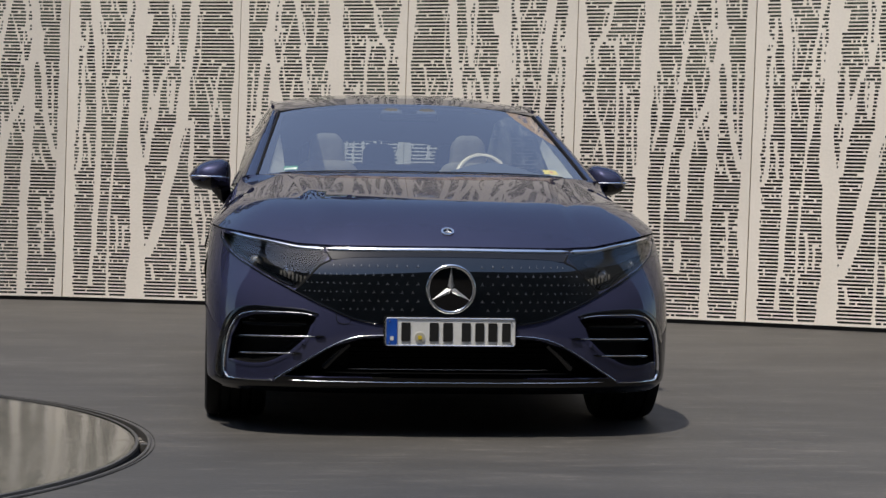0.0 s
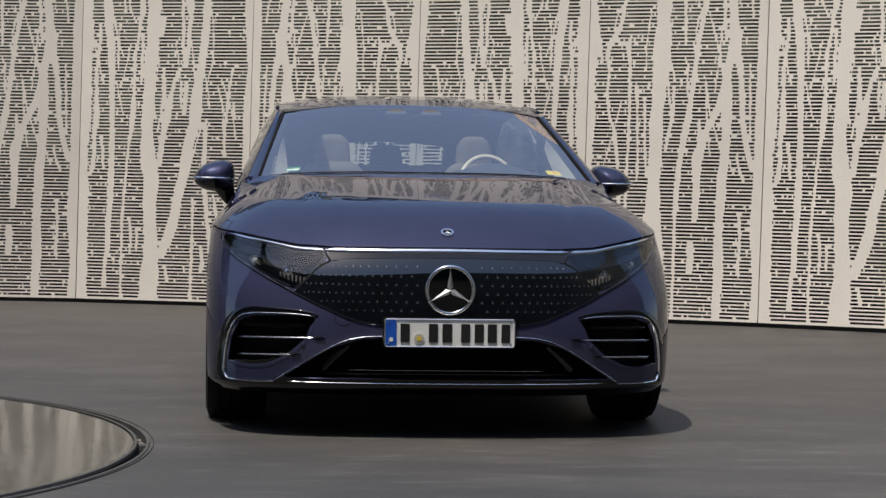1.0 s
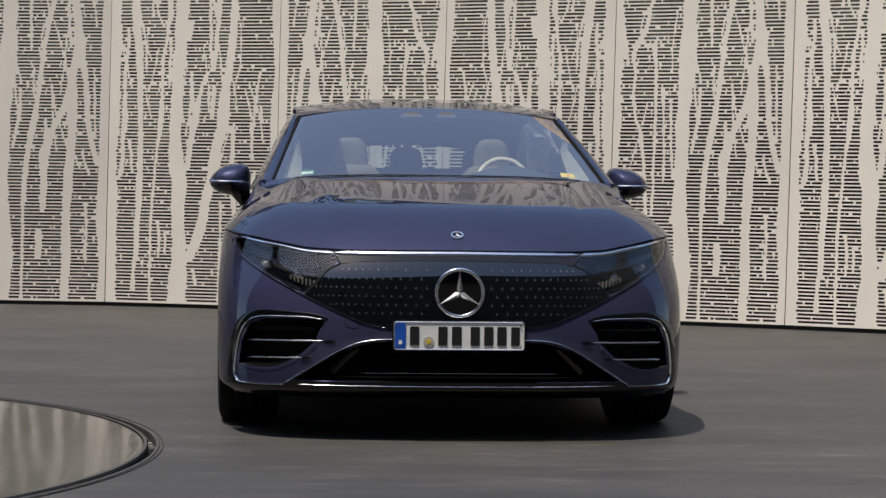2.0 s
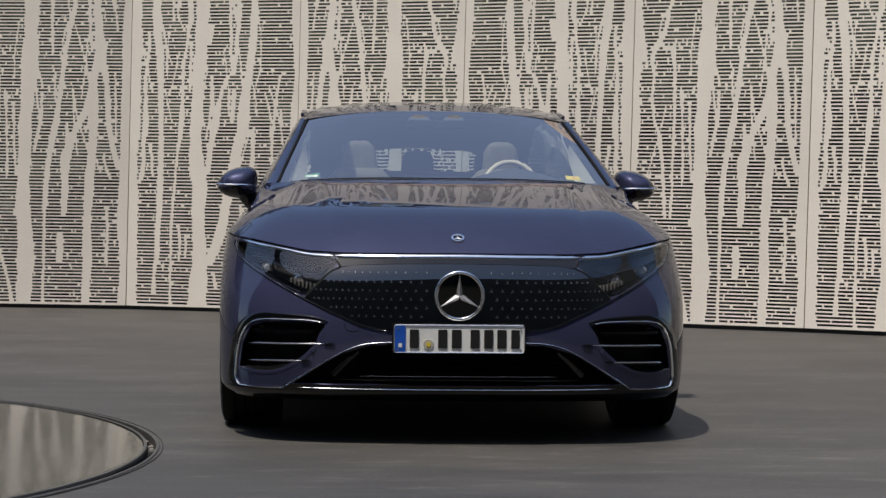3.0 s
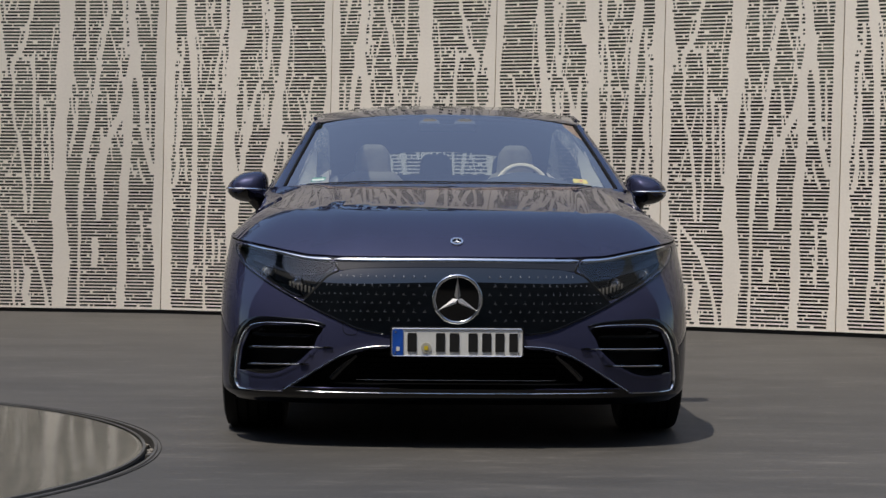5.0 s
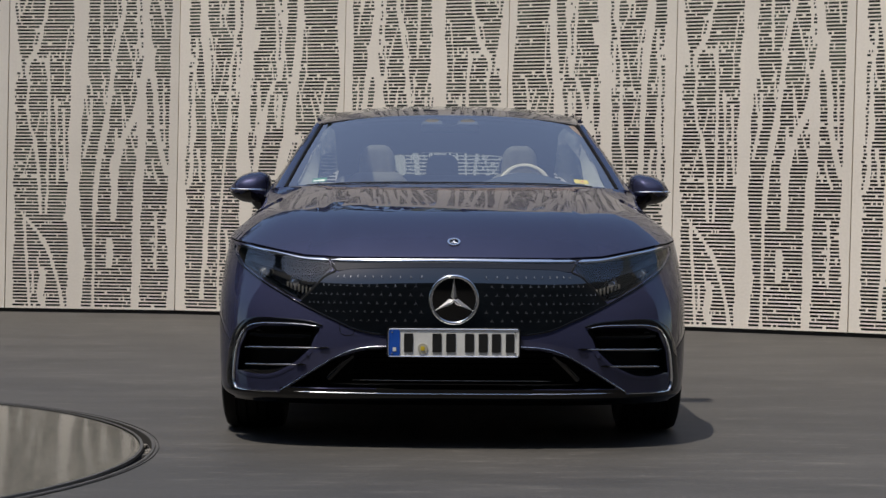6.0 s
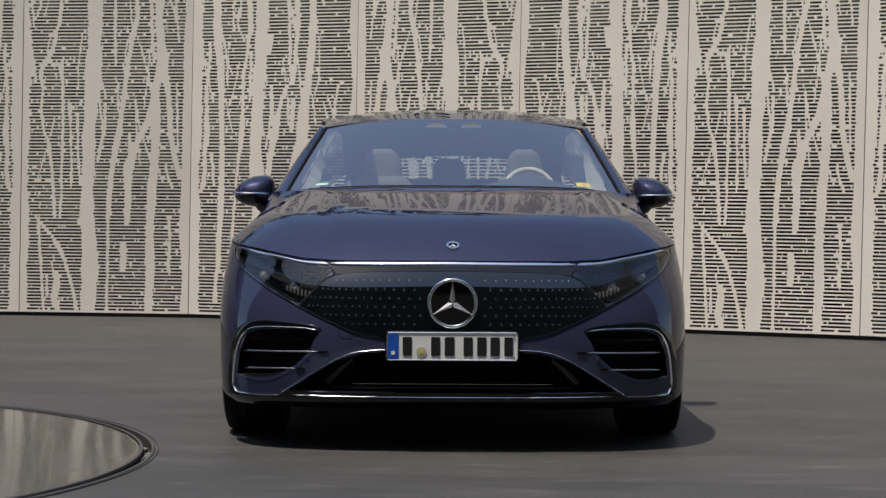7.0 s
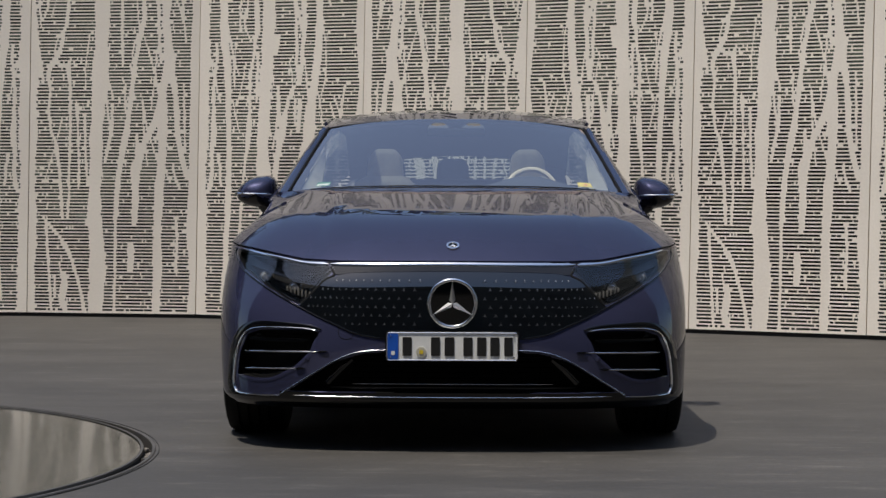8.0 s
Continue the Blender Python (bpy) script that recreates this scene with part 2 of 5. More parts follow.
def build_ground():
    cx, cy = DISC
    bm = bmesh.new()
    n = 160
    rings = []
    for r, z in ((DISC_R + GAP, -0.10), (DISC_R + GAP, 0.0), (3.2, 0), (6, 0), (14, 0), (40, 0), (150, 0), (900, 0)):
        rings.append([bm.verts.new((cx + r * math.cos(2 * math.pi * k / n), cy + r * math.sin(2 * math.pi * k / n), z)) for k in range(n)])
    for a, b in zip(rings, rings[1:]):
        for k in range(n):
            bm.faces.new((a[k], b[k], b[(k + 1) % n], a[(k + 1) % n]))
    bmesh.ops.recalc_face_normals(bm, faces=bm.faces[:])
    g = link("ground", bm, GROUND, smooth=False)
    tagged(g, "smooth grey asphalt court with faint pale scuffs", "ground", kind="structure")
    edge = lathe([(DISC_R + GAP - 0.001, -0.095), (DISC_R + GAP - 0.001, 0.003), (DISC_R + GAP + 0.001, 0.005), (DISC_R + GAP + 0.010, 0.005), (DISC_R + GAP + 0.013, 0.002), (DISC_R + GAP + 0.013, -0.02)], 160, "Z")
    o = part("basin_rim", edge, EDGE, g, "thin worn steel rim ring")
    o.location = (cx, cy, 0)
    joint = lathe([(DISC_R + GAP + 0.024, -0.003), (DISC_R + GAP + 0.0245, 0.0035), (DISC_R + GAP + 0.0275, 0.0035), (DISC_R + GAP + 0.028, -0.003)], 160, "Z")
    o = part("outer_joint", joint, GROOVE, g, "dark sealed joint round the rim")
    o.location = (cx, cy, 0)
    floor = lathe([(0.0, -0.095), (DISC_R + GAP - 0.001, -0.095)], 96, "Z")
    o = part("groove_bed", floor, GROOVE, g, "dark dirty drain groove")
    o.location = (cx, cy, 0)
    disc = lathe([(0.0, 0.004), (0.6, 0.004), (1.3, 0.004), (DISC_R - 0.035, 0.004), (DISC_R - 0.012, 0.002), (DISC_R - 0.002, -0.006), (DISC_R, -0.09)], 160, "Z")
    d = link("round_basin_cover", disc, WET)
    d.location = (cx, cy, 0)
    tagged(d, "round wet polished cover disc set flush in the asphalt", "basin cover", kind="structure")
    lip = lathe([(DISC_R - 0.014, 0.0045), (DISC_R - 0.012, 0.007), (DISC_R - 0.002, 0.006), (DISC_R + 0.001, -0.004)], 160, "Z")
    # dark sleeve over the glossy side, painting the gap's shade
    part("cover_wall", lathe([(DISC_R + 0.0012, -0.005), (DISC_R + 0.0012, -0.094)], 160, "Z"), GROOVE, d, "dark side of the cover, gap shade in its colour")
    part("cover_lip", lip, EDGE, d, "pale worn edge band")
    rng = random.Random(4)
    for k in range(24):
        a = rng.uniform(0.06, 0.22)
        r = DISC_R + rng.uniform(0.008, 0.028)
        s = rng.uniform(0.006, 0.016)
        bm = bmesh.new()
        bmesh.ops.create_icosphere(bm, subdivisions=1, radius=s)
        for v in bm.verts:
            v.co *= rng.uniform(0.65, 1.2)
        c = link("stone_chip", bm, CHIP, smooth=False)
        c.location = (cx + r * math.cos(a), cy + r * math.sin(a), -0.042 + s * 0.5 + (0.014 if k % 3 == 0 else 0.0))
        tagged(c, "small grey stone chip lying in the drain groove", "stone", "chips in the groove")
    bed = bmesh.new()
    ring = [[(cx + r * math.cos(a), cy + r * math.sin(a), z) for r, z in ((DISC_R + 0.002, -0.09), (DISC_R + 0.002, -0.046), (DISC_R + 0.017, -0.041), (DISC_R + GAP - 0.002, -0.047), (DISC_R + GAP - 0.002, -0.09))] for a in np.linspace(0.055, 0.25, 14)]
    part("gravel_bed", join(bed, grid(ring)), GROOVE, g, "packed grit under the stone chips")
    # an upright bracket across the groove, where the gap is open
    a = 0.04
    b = part("bracket", block(0.0, 0.028, -0.02, 0.02, -0.095, -0.006, 0.004), EDGE, g, "small steel bracket in the groove")
    b.location = (cx + (DISC_R + 0.005) * math.cos(a), cy + (DISC_R + 0.005) * math.sin(a), 0)


build_ground()


# ---- the curved wall of perforated sheet panels ----
PANEL_L, PANEL_H, ROW = 1.367, 4.3, 0.0265
LEAN = math.tan(radians(0.95))


JOINTS = [(-3.503, 8.95), (-2.113, 8.75), (-0.782, 8.31), (0.464, 7.8), (1.661, 7.22), (2.841, 6.62)]  # feet of the joints that can be seen


def corner(i):
    """Foot of the joint before panel i, along the curved wall."""
    if 0 <= i <= 5:
        return Vector(JOINTS[i])
    k = 0 if i < 0 else 5
    p, s = Vector(JOINTS[k]), 1 if i > k else -1
    for j in range(abs(i - k)):
        a = -0.10 + 0.116 * (j + 0.5) if s < 0 else -0.48 - 0.116 * (j + 0.5)
        p = p + Vector((math.cos(a), math.sin(a))) * PANEL_L * s
    return p


# Bare tree stems left standing in the sheet, each as (across 0..1, height, width) from foot to top.
STEMS_A = []
STEMS_A.append([(0.406, 0, 0.094), (0.412, 0.18, 0.085), (0.415, 0.39, 0.101), (0.408, 0.59, 0.082), (0.395, 0.79, 0.082), (0.395, 1.0, 0.069), (0.397, 1.2, 0.069), (0.4, 1.41, 0.075), (0.406, 1.61, 0.072), (0.415, 1.81, 0.088), (0.418, 2.02, 0.094), (0.42, 2.22, 0.072), (0.423, 2.43, 0.082), (0.399, 3.4, 0.082), (0.447, 4.3, 0.082)])
STEMS_A.append([(0.765, 0, 0.038), (0.767, 0.19, 0.044), (0.773, 0.4, 0.057), (0.767, 0.6, 0.044), (0.769, 0.81, 0.044), (0.775, 1.01, 0.053), (0.784, 1.22, 0.044), (0.79, 1.42, 0.05), (0.783, 1.62, 0.06), (0.789, 1.83, 0.038), (0.826, 2.03, 0.069), (0.807, 2.24, 0.041), (0.8, 2.44, 0.044), (0.788, 3.4, 0.044), (0.812, 4.3, 0.044)])
STEMS_A.append([(0.94, 1.1, 0.025), (0.916, 1.22, 0.031), (0.881, 1.42, 0.028), (0.871, 1.63, 0.028), (0.855, 1.83, 0.028), (0.826, 2.03, 0.044)])
STEMS_A.append([(0.519, 0, 0.016), (0.52, 0.31, 0.013), (0.519, 0.55, 0.013), (0.519, 0.72, 0.013), (0.519, 0.88, 0.028), (0.529, 1.04, 0.025), (0.542, 1.21, 0.028), (0.561, 1.37, 0.038), (0.578, 1.49, 0.031), (0.588, 1.62, 0.025), (0.599, 1.74, 0.025), (0.609, 1.86, 0.025), (0.616, 1.98, 0.025), (0.633, 2.11, 0.019), (0.65, 2.23, 0.022), (0.667, 2.35, 0.025), (0.671, 2.44, 0.025), (0.647, 3.4, 0.025), (0.695, 4.3, 0.025)])
STEMS_A.append([(0.626, 0.73, 0.019), (0.631, 0.8, 0.031), (0.634, 1.01, 0.041), (0.632, 1.11, 0.053), (0.639, 1.21, 0.057), (0.666, 1.33, 0.038), (0.696, 1.42, 0.038), (0.722, 1.5, 0.044), (0.752, 1.6, 0.031), (0.772, 1.73, 0.031)])
STEMS_A.append([(0.643, 1.21, 0.025), (0.64, 1.33, 0.019), (0.638, 1.46, 0.016)])
STEMS_A.append([(0.61, 0.36, 0.031), (0.614, 0.49, 0.038), (0.609, 0.6, 0.031)])
STEMS_A.append([(0.203, 0.79, 0.016), (0.193, 0.99, 0.016), (0.18, 1.19, 0.016), (0.158, 1.4, 0.019), (0.131, 1.48, 0.016), (0.112, 1.68, 0.013), (0.122, 1.8, 0.013), (0.108, 1.93, 0.019), (0.131, 2.03, 0.031), (0.161, 2.09, 0.025), (0.185, 2.17, 0.019), (0.199, 2.3, 0.016), (0.219, 2.42, 0.016), (0.255, 3.4, 0.016), (0.183, 4.3, 0.016)])
STEMS_A.append([(0.235, 0.79, 0.016), (0.241, 0.99, 0.009), (0.24, 1.2, 0.013), (0.243, 1.4, 0.013), (0.242, 1.6, 0.013), (0.239, 1.81, 0.016), (0.231, 2.05, 0.019)])
STEMS_A.append([(0.296, 1.03, 0.009), (0.297, 1.2, 0.009), (0.289, 1.48, 0.009), (0.281, 1.71, 0.022)])
STEMS_A.append([(0.353, 1.04, 0.013), (0.341, 1.2, 0.009), (0.335, 1.36, 0.009), (0.327, 1.63, 0.013)])
STEMS_A.append([(0.342, 0.05, 0.016), (0.328, 0.14, 0.019), (0.307, 0.26, 0.016), (0.28, 0.38, 0.016), (0.253, 0.48, 0.019), (0.226, 0.56, 0.031), (0.197, 0.62, 0.019), (0.161, 0.68, 0.019), (0.122, 0.74, 0.019), (0.083, 0.81, 0.009)])
STEMS_A.append([(0.145, 0, 0.013), (0.139, 0.17, 0.013), (0.126, 0.37, 0.013), (0.116, 0.58, 0.013), (0.103, 0.78, 0.013)])
STEMS_A.append([(0.229, 0.04, 0.025), (0.208, 0.13, 0.038), (0.219, 0.26, 0.038), (0.208, 0.36, 0.025)])
STEMS_A.append([(0.167, 0.15, 0.009), (0.161, 0.34, 0.013)])
STEMS_A.append([(0.55, 2.0, 0.009), (0.547, 2.15, 0.013), (0.542, 2.43, 0.013), (0.554, 3.4, 0.013), (0.53, 4.3, 0.013)])
STEMS_A.append([(0.776, 2.03, 0.013), (0.76, 2.24, 0.016), (0.756, 2.44, 0.016), (0.732, 3.4, 0.016), (0.78, 4.3, 0.016)])
STEMS_A.append([(0.878, 0.36, 0.016), (0.883, 0.61, 0.013), (0.877, 0.77, 0.009)])
STEMS_A.append([(0.898, 1.01, 0.016), (0.871, 1.1, 0.013), (0.847, 1.21, 0.009)])
STEMS_A.append([(0.453, 1.24, 0.013), (0.47, 1.37, 0.016), (0.489, 1.53, 0.013), (0.489, 1.71, 0.013)])
STEMS_A.append([(0.194, 2.05, 0.013), (0.106, 2.01, 0.022), (0.038, 1.96, 0.013)])
STEMS_A.append([(0.363, 1.71, 0.016), (0.301, 1.66, 0.022), (0.231, 1.69, 0.019)])
STEMS_A.append([(0.51, 2.32, 0.009), (0.456, 2.35, 0.009)])
STEMS_B = []
STEMS_B.append([(0.431, 0.03, 0.098), (0.431, 0.22, 0.105), (0.439, 0.35, 0.098), (0.434, 0.49, 0.078), (0.429, 0.62, 0.072), (0.423, 0.79, 0.072), (0.427, 0.97, 0.085), (0.408, 1.14, 0.092), (0.399, 1.32, 0.065), (0.399, 1.49, 0.065), (0.403, 1.67, 0.056), (0.413, 1.89, 0.069), (0.42, 2.11, 0.065), (0.426, 2.33, 0.072), (0.426, 3.4, 0.072), (0.426, 4.3, 0.072)])
STEMS_B.append([(0.475, 0.35, 0.072), (0.513, 0.44, 0.059), (0.55, 0.58, 0.065), (0.574, 0.71, 0.049), (0.586, 0.82, 0.052), (0.615, 1.02, 0.046), (0.63, 1.15, 0.059), (0.645, 1.26, 0.059), (0.669, 1.37, 0.065), (0.678, 1.46, 0.072), (0.683, 1.57, 0.065), (0.688, 1.68, 0.052), (0.711, 1.9, 0.042), (0.724, 2.12, 0.042), (0.731, 2.34, 0.039), (0.719, 3.4, 0.039), (0.743, 4.3, 0.039)])
STEMS_B.append([(0.163, 0.11, 0.026), (0.167, 0.3, 0.016), (0.181, 0.41, 0.029), (0.179, 0.57, 0.029), (0.188, 0.79, 0.033), (0.191, 1.01, 0.033), (0.191, 1.23, 0.029), (0.191, 1.44, 0.026), (0.184, 1.66, 0.029), (0.181, 1.88, 0.039), (0.164, 2.1, 0.046), (0.151, 2.32, 0.046), (0.139, 3.4, 0.046), (0.163, 4.3, 0.046)])
STEMS_B.append([(0.058, 0.99, 0.026), (0.077, 1.05, 0.026), (0.088, 1.18, 0.02), (0.085, 1.31, 0.023), (0.096, 1.44, 0.033), (0.093, 1.62, 0.023), (0.091, 1.79, 0.016), (0.098, 1.92, 0.013), (0.109, 2.06, 0.013), (0.104, 2.19, 0.013)])
STEMS_B.append([(0.145, 1.05, 0.01), (0.137, 1.18, 0.013), (0.128, 1.31, 0.016)])
STEMS_B.append([(0.265, 0.04, 0.013), (0.264, 0.35, 0.013), (0.264, 0.57, 0.013), (0.267, 0.79, 0.013), (0.28, 1.01, 0.01), (0.284, 1.14, 0.013), (0.295, 1.27, 0.013), (0.306, 1.38, 0.026), (0.314, 1.54, 0.033), (0.315, 1.67, 0.013), (0.315, 1.89, 0.016), (0.332, 2.06, 0.013), (0.343, 2.19, 0.02), (0.354, 2.33, 0.026), (0.318, 3.4, 0.026), (0.39, 4.3, 0.026)])
STEMS_B.append([(0.312, 0.37, 0.01), (0.316, 0.53, 0.013), (0.301, 0.68, 0.013)])
STEMS_B.append([(0.35, 0.42, 0.01), (0.354, 0.59, 0.013)])
STEMS_B.append([(0.357, 1.71, 0.01), (0.358, 1.89, 0.013), (0.361, 2.11, 0.013)])
STEMS_B.append([(0.61, 1.85, 0.016), (0.598, 1.98, 0.013), (0.596, 2.16, 0.016), (0.59, 2.33, 0.013), (0.554, 3.4, 0.013), (0.626, 4.3, 0.013)])
STEMS_B.append([(0.617, 1.85, 0.013), (0.628, 1.98, 0.02), (0.632, 2.16, 0.02), (0.639, 2.33, 0.026), (0.627, 3.4, 0.026), (0.651, 4.3, 0.026)])
STEMS_B.append([(0.471, 1.06, 0.033), (0.482, 1.19, 0.029), (0.494, 1.32, 0.029), (0.505, 1.43, 0.046), (0.517, 1.52, 0.039), (0.532, 1.61, 0.023), (0.55, 1.72, 0.016), (0.581, 1.83, 0.02)])
STEMS_B.append([(0.463, 2.07, 0.029), (0.48, 2.24, 0.029)])
STEMS_B.append([(0.491, 1.52, 0.033), (0.492, 1.67, 0.02), (0.486, 1.85, 0.016)])
STEMS_B.append([(0.612, 1.48, 0.02), (0.619, 1.72, 0.02)])
STEMS_B.append([(0.855, 1.15, 0.013), (0.849, 1.33, 0.013), (0.857, 1.46, 0.013), (0.866, 1.59, 0.013), (0.877, 1.73, 0.013), (0.892, 1.84, 0.013)])
STEMS_B.append([(0.91, 1.44, 0.01), (0.895, 1.57, 0.01)])
STEMS_B.append([(0.674, 0.05, 0.013), (0.677, 0.36, 0.013), (0.677, 0.58, 0.01), (0.673, 0.84, 0.013)])
STEMS_B.append([(0.811, 0.04, 0.023), (0.795, 0.28, 0.023), (0.779, 0.5, 0.02), (0.76, 0.67, 0.02), (0.748, 0.85, 0.023), (0.737, 0.98, 0.026), (0.735, 1.11, 0.026), (0.74, 1.24, 0.023), (0.737, 1.41, 0.02)])
STEMS_B.append([(0.727, 0.24, 0.016), (0.742, 0.32, 0.02), (0.727, 0.47, 0.013)])
STEMS_B.append([(0.539, 0.17, 0.016), (0.522, 0.29, 0.016)])
STEMS_B.append([(0.819, 0.45, 0.016), (0.822, 0.67, 0.013), (0.794, 0.85, 0.013)])
STEMS_B.append([(0.928, 0.04, 0.016), (0.912, 0.28, 0.016), (0.885, 0.59, 0.013), (0.852, 0.89, 0.016), (0.869, 1.07, 0.013)])


def panel_mesh(name, stems, seed, edge):
    """One sheet with rows of slots cut between the stems. Its foot runs along x from 0, facing -y."""
    rng = random.Random(seed)
    lines = []
    stems = list(stems)
    for _ in range(9):
        u, w = rng.uniform(0.1, 0.9), rng.uniform(0.012, 0.030)
        stems.append([(u, rng.uniform(2.6, 2.9), w), (u + rng.uniform(-0.08, 0.08), 3.3, w), (u + rng.uniform(-0.12, 0.12), PANEL_H, w)])
    for k in range(60):
        u, h = rng.uniform(0.05, 0.95), 0.9 + PANEL_H * rng.random() * 0.8
        lean, span = rng.choice((-1, 1)) * rng.uniform(0.02, 0.20), rng.uniform(0.2, 0.6)
        w = rng.choice((0.004, 0.006, 0.008))
        stems.append([(u, h, w), (u + lean * span * 0.55 + rng.uniform(-0.02, 0.02), h + span * 0.5, w), (u + lean * span, h + span, w)])
    for pts in stems:
        L = smooth_line(pts, 80)
        o = np.argsort(L[:, 1])
        lines.append((L[o, 2] / 2, L[o, 1], L[o, 0]))
    n = 260
    us = (np.arange(n) + 0.5) / n
    V, Fc = [], []
    gap, th, low = 0.004, 0.004, 0.031

    def quad(*p):
        Fc.append(tuple(range(len(V), len(V) + 4)))
        V.extend(p)

    def bar(x0, x1, z0, z1):
        s0, s1 = LEAN * z0, LEAN * z1
        quad((x0 + s0, 0, z0), (x1 + s0, 0, z0), (x1 + s1, 0, z1), (x0 + s1, 0, z1))

    def reveal(x0, x1, z0, z1):
        s0, s1 = LEAN * z0, LEAN * z1
        a, b, c, d = (x0 + s0, 0, z0), (x1 + s0, 0, z0), (x1 + s1, 0, z1), (x0 + s1, 0, z1)
        A, B, C, D = [(q[0], th, q[2]) for q in (a, b, c, d)]
        quad(a, A, B, b)
        quad(b, B, C, c)
        quad(c, C, D, d)
        quad(d, D, A, a)

    rows = int((PANEL_H - 0.16) / ROW)
    z = 0.050
    bar(gap, PANEL_L - gap, low, z)
    for k in range(rows):
        z0, z1 = z, z + ROW * 0.59
        open_ = np.ones(n, bool)
        for hw, zz, uu in lines:
            if zz[0] <= z0 <= zz[-1]:
                c, half = np.interp(z0, zz, uu), np.interp(z0, zz, hw)
                wob = half * (1.0 + 0.20 * noise.noise((c * 7 + seed, z0 * 9, half * 90)))
                wob2 = half * (1.0 + 0.20 * noise.noise((c * 9 + seed, z0 * 9, 7 + half * 90)))
                open_ &= ~((us > c - wob - 0.006 * rng.random() ** 2) & (us < c + wob2 + 0.006 * rng.random() ** 2))
        l = edge[0] + 0.022 * noise.noise((seed, z0 * 2.2, 1)) + 0.012 * rng.random()
        r = edge[1] + 0.026 * noise.noise((seed, z0 * 1.9, 5)) + 0.004 * rng.random()
        open_ &= (us > l) & (us < r)
        # short bridges, thicker in patches where the bark pattern is busy
        busy = np.array([noise.noise((u * 5, z0 * 3.0 + seed, 2.5)) for u in us[::10]]).repeat(10)[:n]
        fleck = np.array([noise.noise((u * 48, z0 * 30, seed + 9)) for u in us])
        open_ &= ~(fleck > 0.58 - 0.10 * min(1.0, z0 / 1.6) - 0.45 * np.clip(busy, 0, 0.6))
        for _ in range(rng.randint(0, 2)):
            c = rng.randrange(n)
            open_[c:c + rng.randint(1, 3)] = False
        runs, start = [], None
        for i in range(n + 1):
            on = i < n and open_[i]
            if on and start is None:
                start = i
            if not on and start is not None:
                if i - start >= 2:
                    runs.append((start / n * PANEL_L, i / n * PANEL_L))
                start = None
        x = gap
        for a, b in runs:
            bar(x, a, z0, z1)
            reveal(a, b, z0, z1)
            x = b
        bar(x, PANEL_L - gap, z0, z1)
        z += ROW
        bar(gap, PANEL_L - gap, z1, z)
    bar(gap, PANEL_L - gap, z, PANEL_H)
    # folded side and top edges
    for x in (gap, PANEL_L - gap):
        quad((x + LEAN * low, 0, low), (x + LEAN * low, 0.03, low), (x + LEAN * PANEL_H, 0.03, PANEL_H), (x + LEAN * PANEL_H, 0, PANEL_H))
    quad((gap + LEAN * PANEL_H, 0, PANEL_H), (PANEL_L - gap + LEAN * PANEL_H, 0, PANEL_H), (PANEL_L - gap + LEAN * PANEL_H, 0.03, PANEL_H), (gap + LEAN * PANEL_H, 0.03, PANEL_H))
    me = bpy.data.meshes.new(name)
    me.from_pydata(V, [], Fc)
    me.materials.append(SHEET)
    return me


def mirrored(me, name):
    m = me.copy()
    m.name = name
    for v in m.vertices:
        x = v.co.x - LEAN * v.co.z
        v.co.x = PANEL_L - x + LEAN * v.co.z
    m.flip_normals()
    return m


